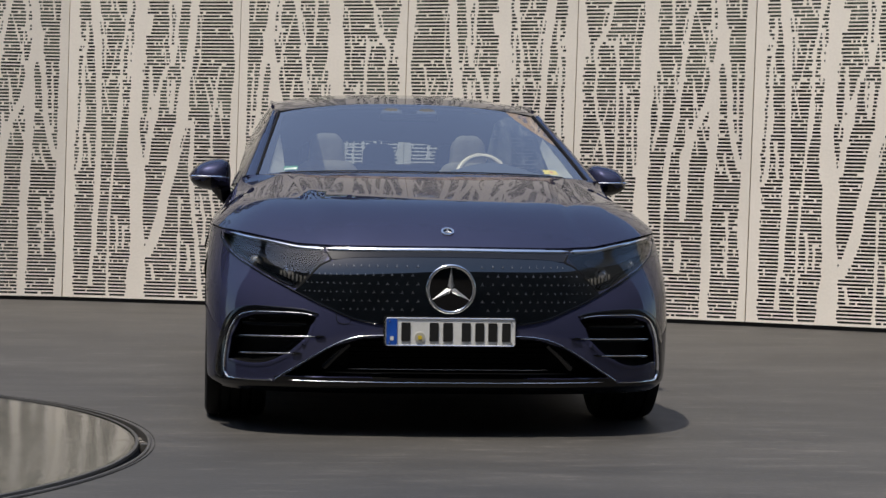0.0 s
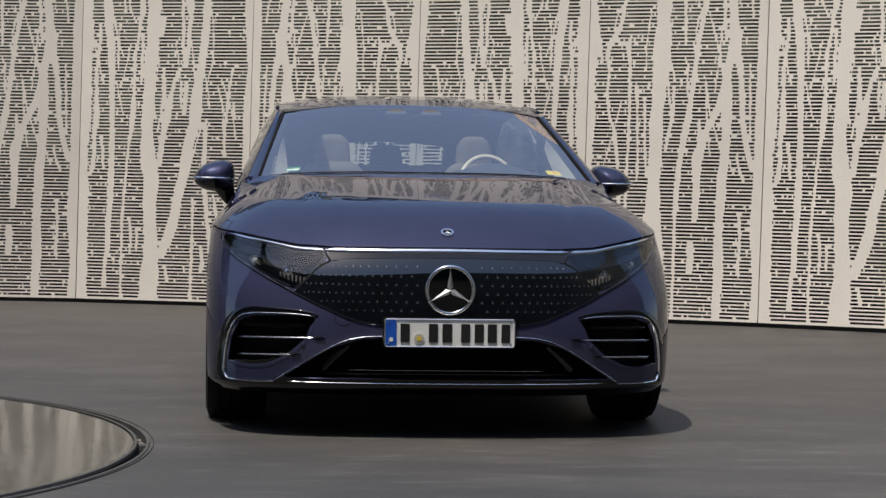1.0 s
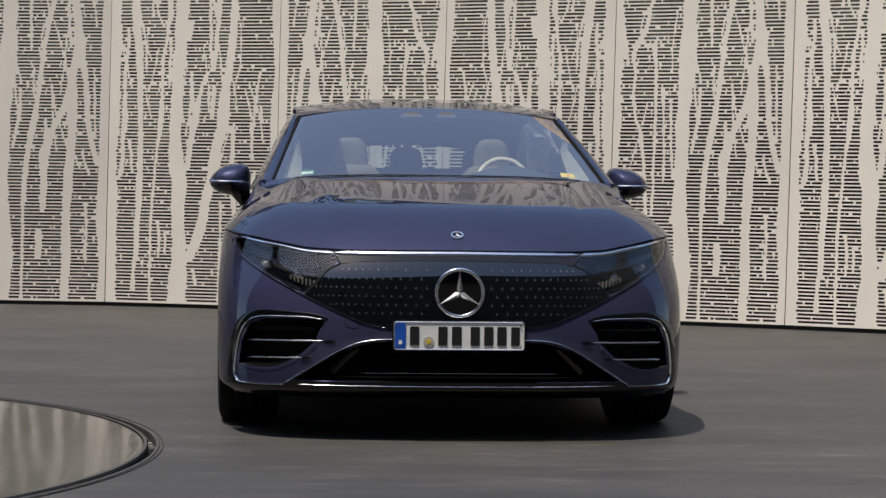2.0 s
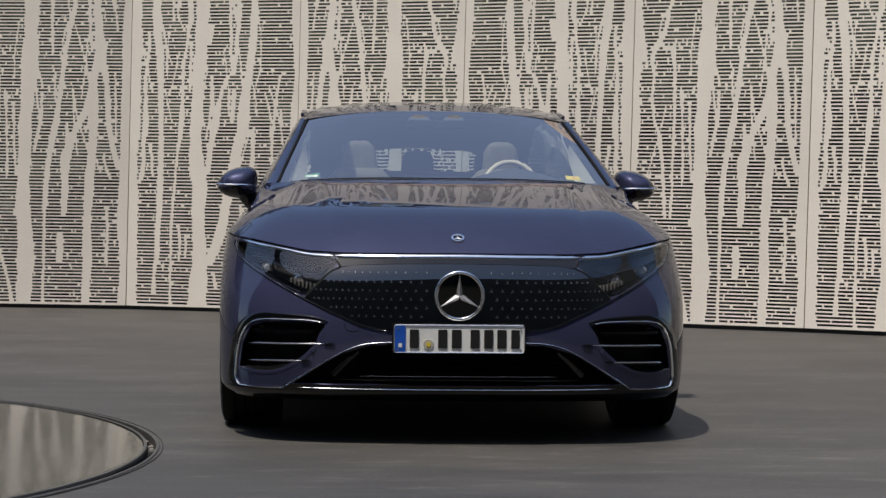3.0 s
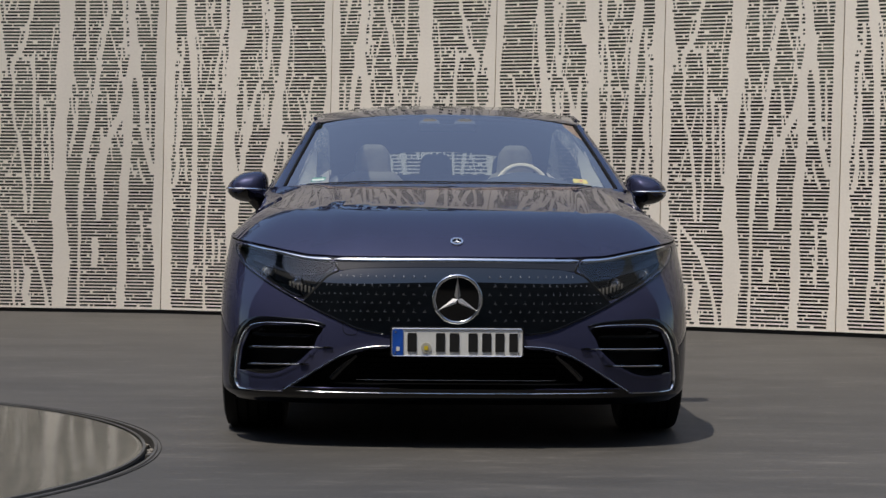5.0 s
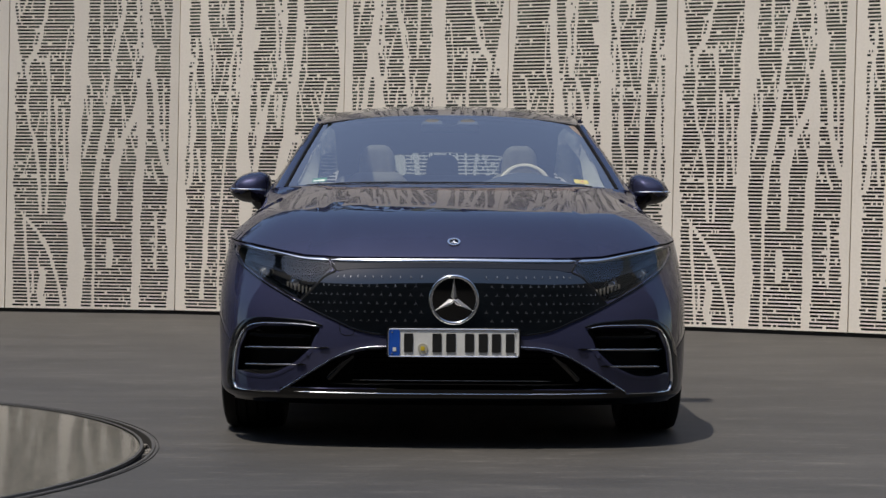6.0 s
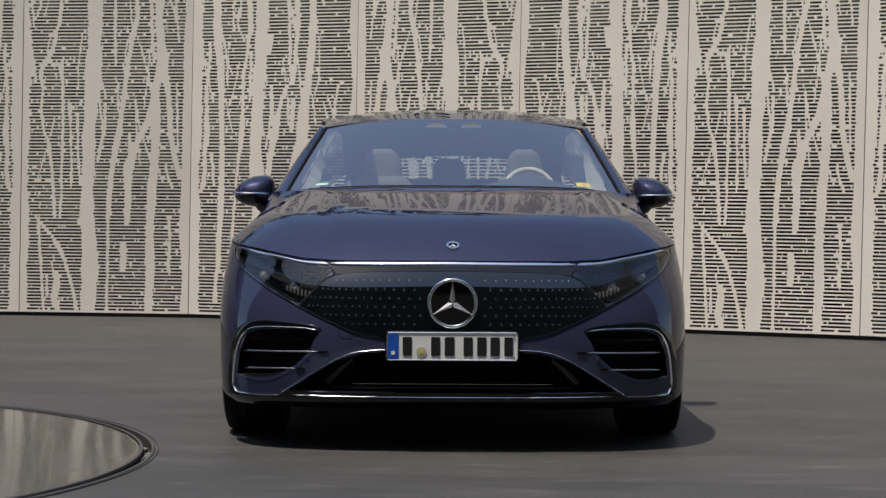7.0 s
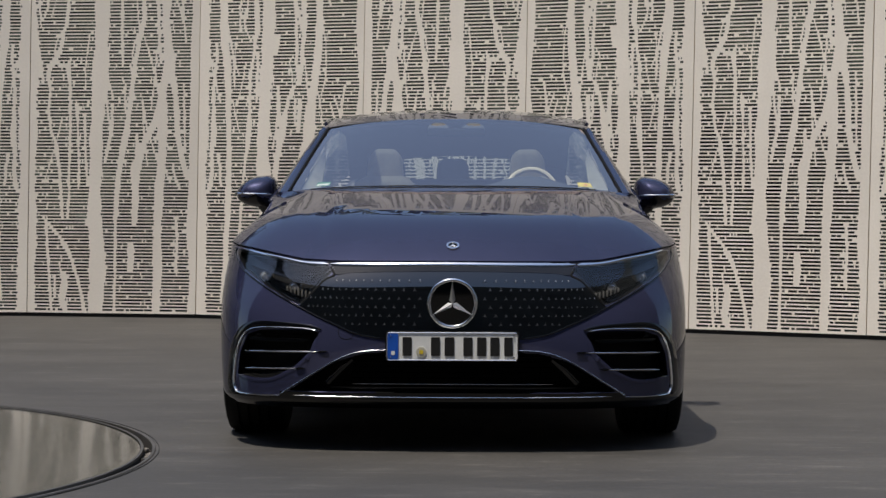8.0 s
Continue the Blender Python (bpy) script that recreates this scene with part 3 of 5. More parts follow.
def build_wall():
    a = panel_mesh("panel", STEMS_A, 3, (0.040, 0.945))
    b = panel_mesh("panel", STEMS_B, 8, (0.055, 0.955))
    cycle = [a, b, mirrored(a, "panel"), mirrored(b, "panel")]
    lo, hi = -9, 9
    # dark backing behind the slots, shade painted in, with its foot rail and cap
    feet = [corner(i) for i in range(lo, hi + 1)]
    ctr = sum(feet, Vector((0, 0))) / len(feet)
    rows = []
    for k, p in enumerate(feet):
        q = feet[min(k + 1, len(feet) - 1)] - feet[max(k - 1, 0)]
        nrm = Vector((-q.y, q.x)).normalized()
        f = p + nrm * 0.035
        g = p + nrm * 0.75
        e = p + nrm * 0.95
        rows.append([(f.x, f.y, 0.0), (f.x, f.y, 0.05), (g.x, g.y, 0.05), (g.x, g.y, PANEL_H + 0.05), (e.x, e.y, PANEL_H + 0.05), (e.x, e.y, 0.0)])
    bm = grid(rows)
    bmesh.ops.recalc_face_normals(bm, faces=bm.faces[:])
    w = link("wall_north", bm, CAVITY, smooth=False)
    tagged(w, "curved court wall clad in beige slotted sheet panels with tree stem pattern", "wall", kind="structure")
    rail_rows = []
    for k, p in enumerate(feet):
        q = feet[min(k + 1, len(feet) - 1)] - feet[max(k - 1, 0)]
        nrm = Vector((-q.y, q.x)).normalized()
        f, g = p + nrm * 0.012, p + nrm * 0.034
        rail_rows.append([(f.x, f.y, 0.002), (f.x, f.y, 0.038), (g.x, g.y, 0.038), (g.x, g.y, 0.002)])
    part("foot_rail", grid(rail_rows, close=True), RAIL, w, "black foot rail under the panels", smooth=False)
    for i in range(lo, hi):
        p, q = corner(i), corner(i + 1)
        ob = new("panel", cycle[i % 4])
        ob.parent = w
        ob.location = (p.x, p.y, 0)
        ob.rotation_euler = (0, 0, math.atan2(q.y - p.y, q.x - p.x))
        ob.scale.x = (q - p).length / PANEL_L
    # unseen wall added behind the camera, shaped to darken the car's reflections
    rows = []
    for k in range(49):
        a = radians(178 + 184 * k / 48)
        c, n = math.cos(a), math.sin(a)
        top = 17 + 11 * abs(c) ** 1.5
        rows.append([(24 * c, 24 * n, 0), (24 * c, 24 * n, top), (24.5 * c, 24.5 * n, top), (24.5 * c, 24.5 * n, 0)])
    bm = grid(rows)
    bmesh.ops.recalc_face_normals(bm, faces=bm.faces[:])
    s = link("reflection_wall", bm, FAR, smooth=False)
    tagged(s, "plain dark unseen wall added for the car's reflections", "wall", kind="structure")


build_wall()


def build_woods():
    """Tree tops beyond the wall: thin trunks and loose clumps of leaves."""
    rng = random.Random(11)
    V, F = [], []
    for k in range(26):
        a = radians(28 + 124 * (k + rng.uniform(-0.3, 0.3)) / 25)
        r, top = rng.uniform(15.5, 19), rng.uniform(6.8, 8.7)
        c = Vector((r * math.cos(a), r * math.sin(a), 0))
        for j in range(6):
            b, e = 2 * math.pi * j / 6, 2 * math.pi * (j + 1) / 6
            n = len(V)
            V += [c + Vector((0.16 * math.cos(b), 0.16 * math.sin(b), 0)), c + Vector((0.16 * math.cos(e), 0.16 * math.sin(e), 0)), c + Vector((0.05 * math.cos(e), 0.05 * math.sin(e), top - 1)), c + Vector((0.05 * math.cos(b), 0.05 * math.sin(b), top - 1))]
            F.append((n, n + 1, n + 2, n + 3))
        for _ in range(26):
            m = c + Vector((rng.gauss(0, 1.0), rng.gauss(0, 0.9), rng.uniform(3.6, top)))
            for _ in range(34):
                p = m + Vector((rng.gauss(0, 0.36), rng.gauss(0, 0.36), rng.gauss(0, 0.30)))
                u = Vector((rng.gauss(0, 1), rng.gauss(0, 1), rng.gauss(0, 1))).normalized()
                w = u.orthogonal().normalized()
                q = rng.uniform(0.09, 0.20)
                n = len(V)
                V += [p - u * q * 1.4, p + w * q, p + u * q * 1.4, p - w * q]
                F.append((n, n + 1, n + 2, n + 3))
    me = bpy.data.meshes.new("woods")
    me.from_pydata(V, [], F)
    me.materials.append(LEAF)
    tagged(new("woods", me), "dark green tree tops standing behind the court wall", "trees", kind="stuff")


build_woods()


# ---- the car: nose at y = 0, its length along +y ----
from mathutils.bvhtree import BVHTree

AXLE_F, AXLE_R, TYRE_R = 0.83, 4.02, 0.365
WAIST = [(0.9, 0.952, 0.817), (1.0, 0.938, 0.840), (1.2, 0.896, 0.892), (1.45, 0.838, 0.975), (1.8, 0.822, 1.005), (2.6, 0.825, 1.015), (3.4, 0.825, 1.02), (3.9, 0.81, 1.02), (4.3, 0.78, 1.01)]
LEVELS = [  # height, half width, nose, squareness in plan, where the nose meets the flank
    (0.170, 0.930, 0.085, 3.6, 0.64),
    (0.196, 0.955, 0.045, 3.6, 0.64),
    (0.225, 0.965, 0.030, 3.6, 0.64),
    (0.330, 0.972, 0.016, 3.4, 0.64),
    (0.450, 0.975, 0.012, 3.0, 0.64),
    (0.560, 0.975, 0.020, 2.6, 0.66),
    (0.660, 0.972, 0.040, 2.35, 0.75),
]
ARC, SIDE, TAIL, ROWS = 210, 80, 20, 170


def super_xy(a, w, y0, y1, n, m=2.9):
    return w * math.sin(a) ** (2 / n), y1 - (y1 - y0) * math.cos(a) ** (2 / m)


def waist_front(a):
    x, y = super_xy(a, 0.952, 0.084, 0.90, 2.2)
    return x, y, float(np.interp(x, (0, 0.45, 0.6, 0.70, 0.84, 0.904, 0.944), (0.754, 0.751, 0.757, 0.774, 0.799, 0.806, 0.818)))


def columns():
    """For every column round half the car: the key points from foot to waist."""
    out = []
    for i in range(ARC + 1):
        a = (i / ARC) ** 0.85 * math.pi / 2
        keys = [(*super_xy(a, w, y0, y1, n), z) for z, w, y0, n, y1 in LEVELS]
        out.append(keys + [waist_front(a)])
    ys = np.array([w[0] for w in WAIST])
    for i in range(1, SIDE + 1):
        k = i / SIDE
        y = 0.90 + 3.40 * k
        dip = math.sin(math.pi * k)
        keys = [(w - 0.035 * dip * (1 if z < 0.4 else 0.25), y1 + (4.3 - y1) * k, z) for z, w, _, _, y1 in LEVELS]
        out.append(keys + [(float(np.interp(y, ys, [w[1] for w in WAIST])), y, float(np.interp(y, ys, [w[2] for w in WAIST])))])
    for i in range(1, TAIL + 1):
        a = math.pi / 2 * (1 - i / TAIL)
        keys = []
        for z, w, _, _, _ in LEVELS:
            x = w * math.sin(a) ** (2 / 2.8)
            keys.append((x, 4.3 + (0.80 + 0.05 * math.sin(z * 4)) * math.cos(a) ** (2 / 2.6), z))
        out.append(keys + [(0.78 * math.sin(a) ** (2 / 2.6), 4.3 + 0.76 * math.cos(a) ** (2 / 2.6), 1.01 + 0.01 * math.cos(a))])
    return out


def spline(keys, n):
    P = np.array(keys)
    Q = np.vstack([2 * P[0] - P[1], P, 2 * P[-1] - P[-2]])
    res = []
    for t in np.linspace(0, len(P) - 1, n):
        i = min(int(t), len(P) - 2)
        f = t - i
        a, b, c, d = Q[i], Q[i + 1], Q[i + 2], Q[i + 3]
        res.append(0.5 * (2 * b + (c - a) * f + (2 * a - 5 * b + 4 * c - d) * f**2 + (3 * b - a - 3 * c + d) * f**3))
    return res


COLS = columns()
SKIN = np.array([spline(k, ROWS) for k in COLS])  # column, row, xyz

# outlines on the nose, in x and z, for the side x > 0
LAMP = [(0.484, 0.712), (0.497, 0.737), (0.60, 0.744), (0.70, 0.760), (0.842, 0.785), (0.898, 0.792), (0.897, 0.772), (0.852, 0.713), (0.75, 0.652), (0.660, 0.602), (0.607, 0.584), (0.545, 0.646)]
INTAKE = [(0.528, 0.478), (0.56, 0.486), (0.765, 0.484), (0.83, 0.460), (0.864, 0.384), (0.876, 0.285), (0.78, 0.272), (0.70, 0.286), (0.62, 0.328), (0.56, 0.385)]
MOUTH = [(0.0, 0.402), (0.265, 0.400), (0.355, 0.393), (0.466, 0.359), (0.579, 0.289), (0.655, 0.240), (0.0, 0.236)]


def surface(flat):
    bm = grid(flat)
    bm.normal_update()
    tree = BVHTree.FromBMesh(bm)
    bm.free()
    return tree


NOSE = surface([list(map(Vector, c)) for c in SKIN[: ARC + 20]])


def onto(x, z, d=0.0):
    """The point of the bare nose skin at x, z as seen from ahead, d proud of it."""
    s = -1 if x < 0 else 1
    p, n, _, _ = NOSE.ray_cast(Vector((abs(x), -1, z)), Vector((0, 1, 0)))
    if p is None:
        p, n, _, _ = NOSE.find_nearest(Vector((abs(x), 0.1 + abs(x) ** 4 * 0.6, z)))
    if n.y > 0 or (abs(n.y) < 0.05 and n.x < 0):
        n = -n
    q = p + n * d
    return Vector((q.x * s, q.y, q.z))


def patch(top, foot, d, nx=40, nz=10, thick=0.006):
    """A plate that lies on the nose between two lines given as (x, z), d proud, with its edge turned in."""
    A, B = smooth_line(top, nx), smooth_line(foot, nx)
    face, back = [], []
    for j in range(nz + 1):
        f = j / nz
        pts = [A[i] * (1 - f) + B[i] * f for i in range(nx)]
        face.append([onto(p[0], p[1], d) for p in pts])
    bm = grid(face)
    edge = [e for e in bm.edges if e.is_boundary]
    r = bmesh.ops.extrude_edge_only(bm, edges=edge)
    for v in [g for g in r["geom"] if isinstance(g, bmesh.types.BMVert)]:
        v.co.y += thick + d
    bmesh.ops.recalc_face_normals(bm, faces=bm.faces[:])
    if sum(f.normal.y * f.calc_area() for f in bm.faces) > 0:
        bmesh.ops.reverse_faces(bm, faces=bm.faces[:])
    return bm


def ribbon(line, w, d, n=60, ends=True, tilt=0.0):
    """A raised moulding along a line on the nose; w is its width, d its height."""
    P = smooth_line(line, n)
    T = np.gradient(P, axis=0)
    T /= np.linalg.norm(T, axis=1)[:, None] + 1e-9
    N = np.c_[-T[:, 1], T[:, 0]]
    prof = [(-0.5, -0.004), (-0.5, d * 0.55), (-0.3, d * 0.92), (0, d), (0.3, d * 0.92), (0.5, d * 0.55), (0.5, -0.004)]
    rows = []
    for i in range(n):
        ww = w[0] + (w[1] - w[0]) * i / (n - 1) if isinstance(w, tuple) else w
        if ends:
            k = min(i, n - 1 - i)
            ww *= min(1, 0.25 + k / 4)
        sgn = 1 if N[i][1] > 0 else -1
        rows.append([onto(*(P[i] + N[i] * s * ww), h + (tilt * (0.5 - s * sgn) if h > 0 else 0)) for s, h in prof])
    bm = grid(rows)
    for r in (bm.verts[:7], bm.verts[-7:]):
        bm.faces.new(r)
    bmesh.ops.recalc_face_normals(bm, faces=bm.faces[:])
    return bm


def both(line):
    return [line, [(-x, z) for x, z in line]]


def edge_distance(x, z, poly):
    """How far a point lies inside an outline; the edge on the car's middle line does not count."""
    best = 9.0
    for (ax, az), (bx, bz) in zip(poly, poly[1:] + poly[:1]):
        if ax == 0 and bx == 0:
            continue
        dx, dz = bx - ax, bz - az
        t = min(1, max(0, ((x - ax) * dx + (z - az) * dz) / (dx * dx + dz * dz)))
        best = min(best, math.hypot(x - ax - t * dx, z - az - t * dz))
    return best


def build_body(car):
    """The painted shell below the waist, with sunk pockets for lamps and intakes."""
    V, mats, F = [], [], []
    nc = len(COLS)
    pocket = np.zeros((nc, ROWS), int)
    P = SKIN.copy()
    for c in range(ARC + 1):
        for r in range(ROWS):
            x, y, z = SKIN[c, r]
            for k, (poly, depth) in enumerate(((LAMP, 0.075), (INTAKE, 0.085), (MOUTH, 0.13)), 1):
                if inside(x + 1e-6, z, poly):
                    near = edge_distance(x, z, poly) / (0.012, 0.03, 0.012)[k - 1]
                    f = min(1.0, near)
                    pocket[c, r] = k if near > 0.22 else 0
                    P[c, r] = (x, y + depth * f * f * (3 - 2 * f), z)
    for s in (1, -1):
        base = len(V)
        for c in range(nc):
            for r in range(ROWS):
                x, y, z = P[c, r]
                V.append((x * s, y, z))
        for c in range(nc - 1):
            for r in range(ROWS - 1):
                q = [(c, r), (c + 1, r), (c + 1, r + 1), (c, r + 1)]
                m = SKIN[[a for a, b in q], [b for a, b in q]].mean(0)
                hole = False
                for ay in (AXLE_F, AXLE_R):
                    if math.hypot(m[1] - ay, m[2] - 0.365) < 0.395 and m[0] > 0.86 and c > ARC * 0.5:
                        hole = True
                if hole:
                    continue
                ids = [base + a * ROWS + b for a, b in q]
                F.append(ids if s > 0 else ids[::-1])
                k = max(pocket[a, b] for a, b in q)
                mats.append(2 if k >= 1 else ( 1 if m[2] < (0.238 if m[0] < 0.69 else 0.216) else 0))
    me = bpy.data.meshes.new("body")
    me.from_pydata(V, [], F)
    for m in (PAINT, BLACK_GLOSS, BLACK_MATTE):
        me.materials.append(m)
    me.polygons.foreach_set("material_index", mats)
    bm = bmesh.new()
    bm.from_mesh(me)
    bmesh.ops.remove_doubles(bm, verts=[v for v in bm.verts if abs(v.co.x) < 1e-4], dist=1e-4)
    bmesh.ops.recalc_face_normals(bm, faces=bm.faces[:])
    bm.to_mesh(me)
    bm.free()
    me.shade_smooth()
    me.set_sharp_from_angle(angle=radians(35))
    ob = new("body", me)
    ob.parent = car
    tagged(ob, "glossy midnight blue painted shell")
    # floor pan
    rows = []
    for c in range(0, nc, 6):
        x, y, z = SKIN[c, 0]
        rows.append([(-x * 0.97, y, z + 0.01), (-x * 0.4, y, z + 0.01), (x * 0.4, y, z + 0.01), (x * 0.97, y, z + 0.01)])
    part("floor_pan", grid(rows), BLACK_MATTE, car)
    return ob


def cowl(u):
    """The foot of the windscreen, u from -1 to 1 across."""
    return Vector((0.80 * u, 1.13 + 0.12 * abs(u) ** 2.4, 1.049 - 0.022 * abs(u) ** 3))


def screen_foot(u):
    return Vector((0.755 * u, 1.17 + 0.07 * abs(u) ** 2.4, 1.053 - 0.024 * abs(u) ** 3))


def screen_top(u):
    return Vector((0.632 * u, 2.10 + 0.025 * abs(u) ** 2.2, 1.388 - 0.050 * abs(u) ** 2.6))


def screen(u, v, d=0.0):
    p = screen_foot(u).lerp(screen_top(u), v)
    b = math.sin(math.pi * v) * 0.011 * (1 - 0.5 * u * u)
    return p + Vector((0, -0.36, 0.93)) * (b + d)


def rail(y):
    """The roof's side edge."""
    ys = (2.21, 2.45, 2.8, 3.2, 3.6, 4.0, 4.35, 4.72)
    return Vector((float(np.interp(y, ys, (0.655, 0.648, 0.645, 0.640, 0.625, 0.60, 0.575, 0.55))), y, float(np.interp(y, ys, (1.352, 1.385, 1.405, 1.402, 1.37, 1.305, 1.21, 1.065)))))


def crest(y):
    ys = (2.10, 2.3, 2.6, 2.9, 3.3, 3.7, 4.1, 4.45, 4.76)
    return float(np.interp(y, ys, (1.388, 1.424, 1.450, 1.457, 1.445, 1.410, 1.335, 1.225, 1.08)))


def roof_rows(y0, y1, n, d=0.0, m=36, front=False):
    rows = []
    for j in range(n + 1):
        f = j / n
        row = []
        for i in range(m + 1):
            u = -1 + 2 * i / m
            ys = y0 + (0.025 * abs(u) ** 2.2 if front else 0.0) * (1 - f)
            y = ys + (y1 - ys) * f
            e = rail(max(y, 2.21))
            z = crest(y) - (crest(y) - e.z) * abs(u) ** 2.8
            if front and f == 0:
                p = screen_top(u)
                row.append((p.x * e.x / 0.632, p.y, p.z + d))
            else:
                row.append((u * e.x, y, z + d))
        rows.append(row)
    return rows


def bonnet_rise():
    """Samples of the bonnet's height along its length: steep at the lip, rounding over to a long shallow run."""
    v = np.linspace(0, 1, 401)
    slope = np.where(v < 0.36, 0.73 + 1.80 * np.clip((0.36 - v) / 0.36, 0, 1), 0.57 + 0.16 * (1 - v) / 0.64)
    h = np.r_[0, np.cumsum((slope[1:] + slope[:-1]) / 2)]
    return v, h / h[-1]


RISE_V, RISE_H = bonnet_rise()


def rise(v):
    return float(np.interp(v, RISE_V, RISE_H))


def build_upper(car):
    # bonnet: from the waist line of the nose to the foot of the windscreen
    cols = [COLS[c][-1] for c in range(0, ARC + 12)]
    cols = [np.array(c) for c in cols if c[1] < 1.43]
    k = len(cols)
    s = np.r_[0, np.cumsum([np.linalg.norm(b[:2] - a[:2]) for a, b in zip(cols, cols[1:])])]
    s /= s[-1]
    rows = []
    for j in range(71):
        v = (j / 70) ** 1.15
        row = []
        for side in (-1, 1):
            half = []
            for i, T in enumerate(cols):
                Q = np.array(cowl(s[i] ** 0.82))
                w = float(np.clip((s[i] - 0.45) / 0.45, 0, 1))
                h = rise(v) * (1 - w) + (1 - (1 - v) ** 1.5) * w
                p = T + (Q - T) * v
                p[2] = T[2] + (Q[2] - T[2]) * h
                ax = abs(p[0])
                ridge = 0.5 - 0.5 * math.tanh((ax - 0.52 - 0.04 * v) / 0.026)
                p[2] += 0.012 * ridge * math.sin(math.pi * min(1, v * 1.02)) ** 0.7
                half.append((p[0] * side, p[1], p[2] + 0.002 + 0.006 * (1 - v) ** 10))
            row += half[::-1] if side < 0 else half[1:]
        rows.append(row)
    bm = grid(rows)
    lip = [e for e in bm.edges if e.is_boundary]
    r = bmesh.ops.extrude_edge_only(bm, edges=lip)
    for v in [g for g in r["geom"] if isinstance(g, bmesh.types.BMVert)]:
        v.co += Vector((-v.co.x * 0.006, 0.009, -0.016))
    bmesh.ops.recalc_face_normals(bm, faces=bm.faces[:])
    part("bonnet", bm, PAINT, car, "wide blue clamshell bonnet")
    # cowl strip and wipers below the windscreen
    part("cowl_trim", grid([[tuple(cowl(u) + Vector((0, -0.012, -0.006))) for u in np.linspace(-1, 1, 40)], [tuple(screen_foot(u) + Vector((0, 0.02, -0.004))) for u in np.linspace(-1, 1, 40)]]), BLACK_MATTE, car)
    for u0, u1 in ((-0.86, 0.05), (0.02, 0.84)):
        pts = [screen(u0 + (u1 - u0) * t, 0.004 + 0.004 * math.sin(math.pi * t), 0.004) for t in np.linspace(0, 1, 14)]
        part("wiper", tube(pts, 0.003, 6), BLACK_MATTE, car)
    # windscreen with its dark printed border
    us = np.linspace(-1, 1, 41)
    part("windscreen", grid([[tuple(screen(u, v)) for u in us] for v in np.linspace(0, 1, 17)]), WINDSCREEN, car, "tinted curved windscreen reflecting the sky").visible_shadow = False
    border = bmesh.new()
    for side in (-1, 1):
        b = grid([[tuple(screen(side * u, v, -0.004)) for u in (0.93 + 0.02 * v, 1.0)] for v in np.linspace(0, 1, 17)])
        border = join(border, b)
    b = grid([[tuple(screen(u, v, -0.004)) for u in us] for v in (0.965, 1.0)])
    border = join(border, b)
    b = grid([[tuple(screen(u, v, -0.004)) for u in us] for v in (0.0, 0.03)])
    border = join(border, b)
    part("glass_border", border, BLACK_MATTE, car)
    # roof, rear window
    pane = lambda f: abs(f.calc_center_median().x) < 0.50 and 2.32 < f.calc_center_median().y < 3.55
    for name, mat, keep, label in (("roof", PAINT, False, "dark roof skin mirroring the wall"), ("roof_glass", ROOF_GLASS, True, "tinted panoramic roof glass")):
        bm = grid(roof_rows(2.10, 4.0, 30, front=True))
        bmesh.ops.delete(bm, geom=[f for f in bm.faces if pane(f) != keep], context="FACES")
        part(name, bm, mat, car, label)
    part("rear_window", grid(roof_rows(4.0, 4.72, 10)), SIDE_GLASS, car).visible_shadow = False
    # pillars and side glass
    for side in (-1, 1):
        def pil(v):
            g = screen(side, v)
            e = rail(2.21)
            o = Vector((float(np.interp(v, (0, 0.15, 0.4, 0.75, 1), (0.832, 0.806, 0.762, 0.702, 0.655))) * side, g.y + 0.09 - 0.05 * v, g.z - 0.035 + 0.032 * v))
            return g, o
        rows = []
        for v in np.linspace(0, 1, 25):
            g, o = pil(v)
            mid = (g + o) / 2 + Vector((0.012 * side, -0.014, 0.010))
            q1 = g * 0.75 + o * 0.25 + Vector((0.008 * side, -0.010, 0.008))
            q3 = g * 0.25 + o * 0.75 + Vector((0.012 * side, -0.008, 0.006))
            rows.append([tuple(p) for p in (g + Vector((0, 0.004, -0.004)), q1, mid, q3, o, o + Vector((-0.02 * side, 0.05, -0.01)))])
        b = grid(rows)
        bmesh.ops.recalc_face_normals(b, faces=b.faces[:])
        part("pillar", b, PAINT, car)
        seal = [screen(side * 0.992, v, 0.004) for v in np.linspace(0, 1, 20)]
        part("pillar_seal", tube(seal, 0.006, 6), BLACK_MATTE, car)
        low, high = [], []
        for y in np.linspace(1.50, 4.45, 40):
            wx, wz = float(np.interp(y, [w[0] for w in WAIST], [w[1] for w in WAIST])), float(np.interp(y, [w[0] for w in WAIST], [w[2] for w in WAIST]))
            low.append((side * (wx - 0.012), y, wz))
            if y < 2.21:
                v = (y - 1.50) / 0.71
                high.append(tuple(pil(v)[1]))
            else:
                e = rail(y)
                high.append((side * e.x, y, max(e.z, wz + 0.002)))
        rows = [[tuple(Vector(a).lerp(Vector(b), f) + Vector((side * 0.03 * math.sin(math.pi * f), 0, 0))) for a, b in zip(low, high)] for f in np.linspace(0, 1, 7)]
        part("side_window", grid(rows), PRIVACY_GLASS, car).visible_shadow = False
        part("window_trim", tube([Vector(p) + Vector((side * 0.006, 0, 0.004)) for p in low], 0.008, 6), CHROME, car)
        part("roof_rail", tube([Vector(p) + Vector((side * 0.002, 0, 0.002)) for p in high[11:]], 0.009, 8), PAINT, car)
        part("centre_pillar", grid([[tuple(Vector((side * 0.812, 2.72, 1.01)).lerp(Vector((side * 0.648, 2.80, 1.40)), f) + Vector((-0.006 * side + side * 0.03 * math.sin(math.pi * f), dy, 0))) for dy in (-0.05, 0.05)] for f in np.linspace(0, 1, 7)]), BLACK_MATTE, car)
    # boot lid between the waist and the rear window
    rows = []
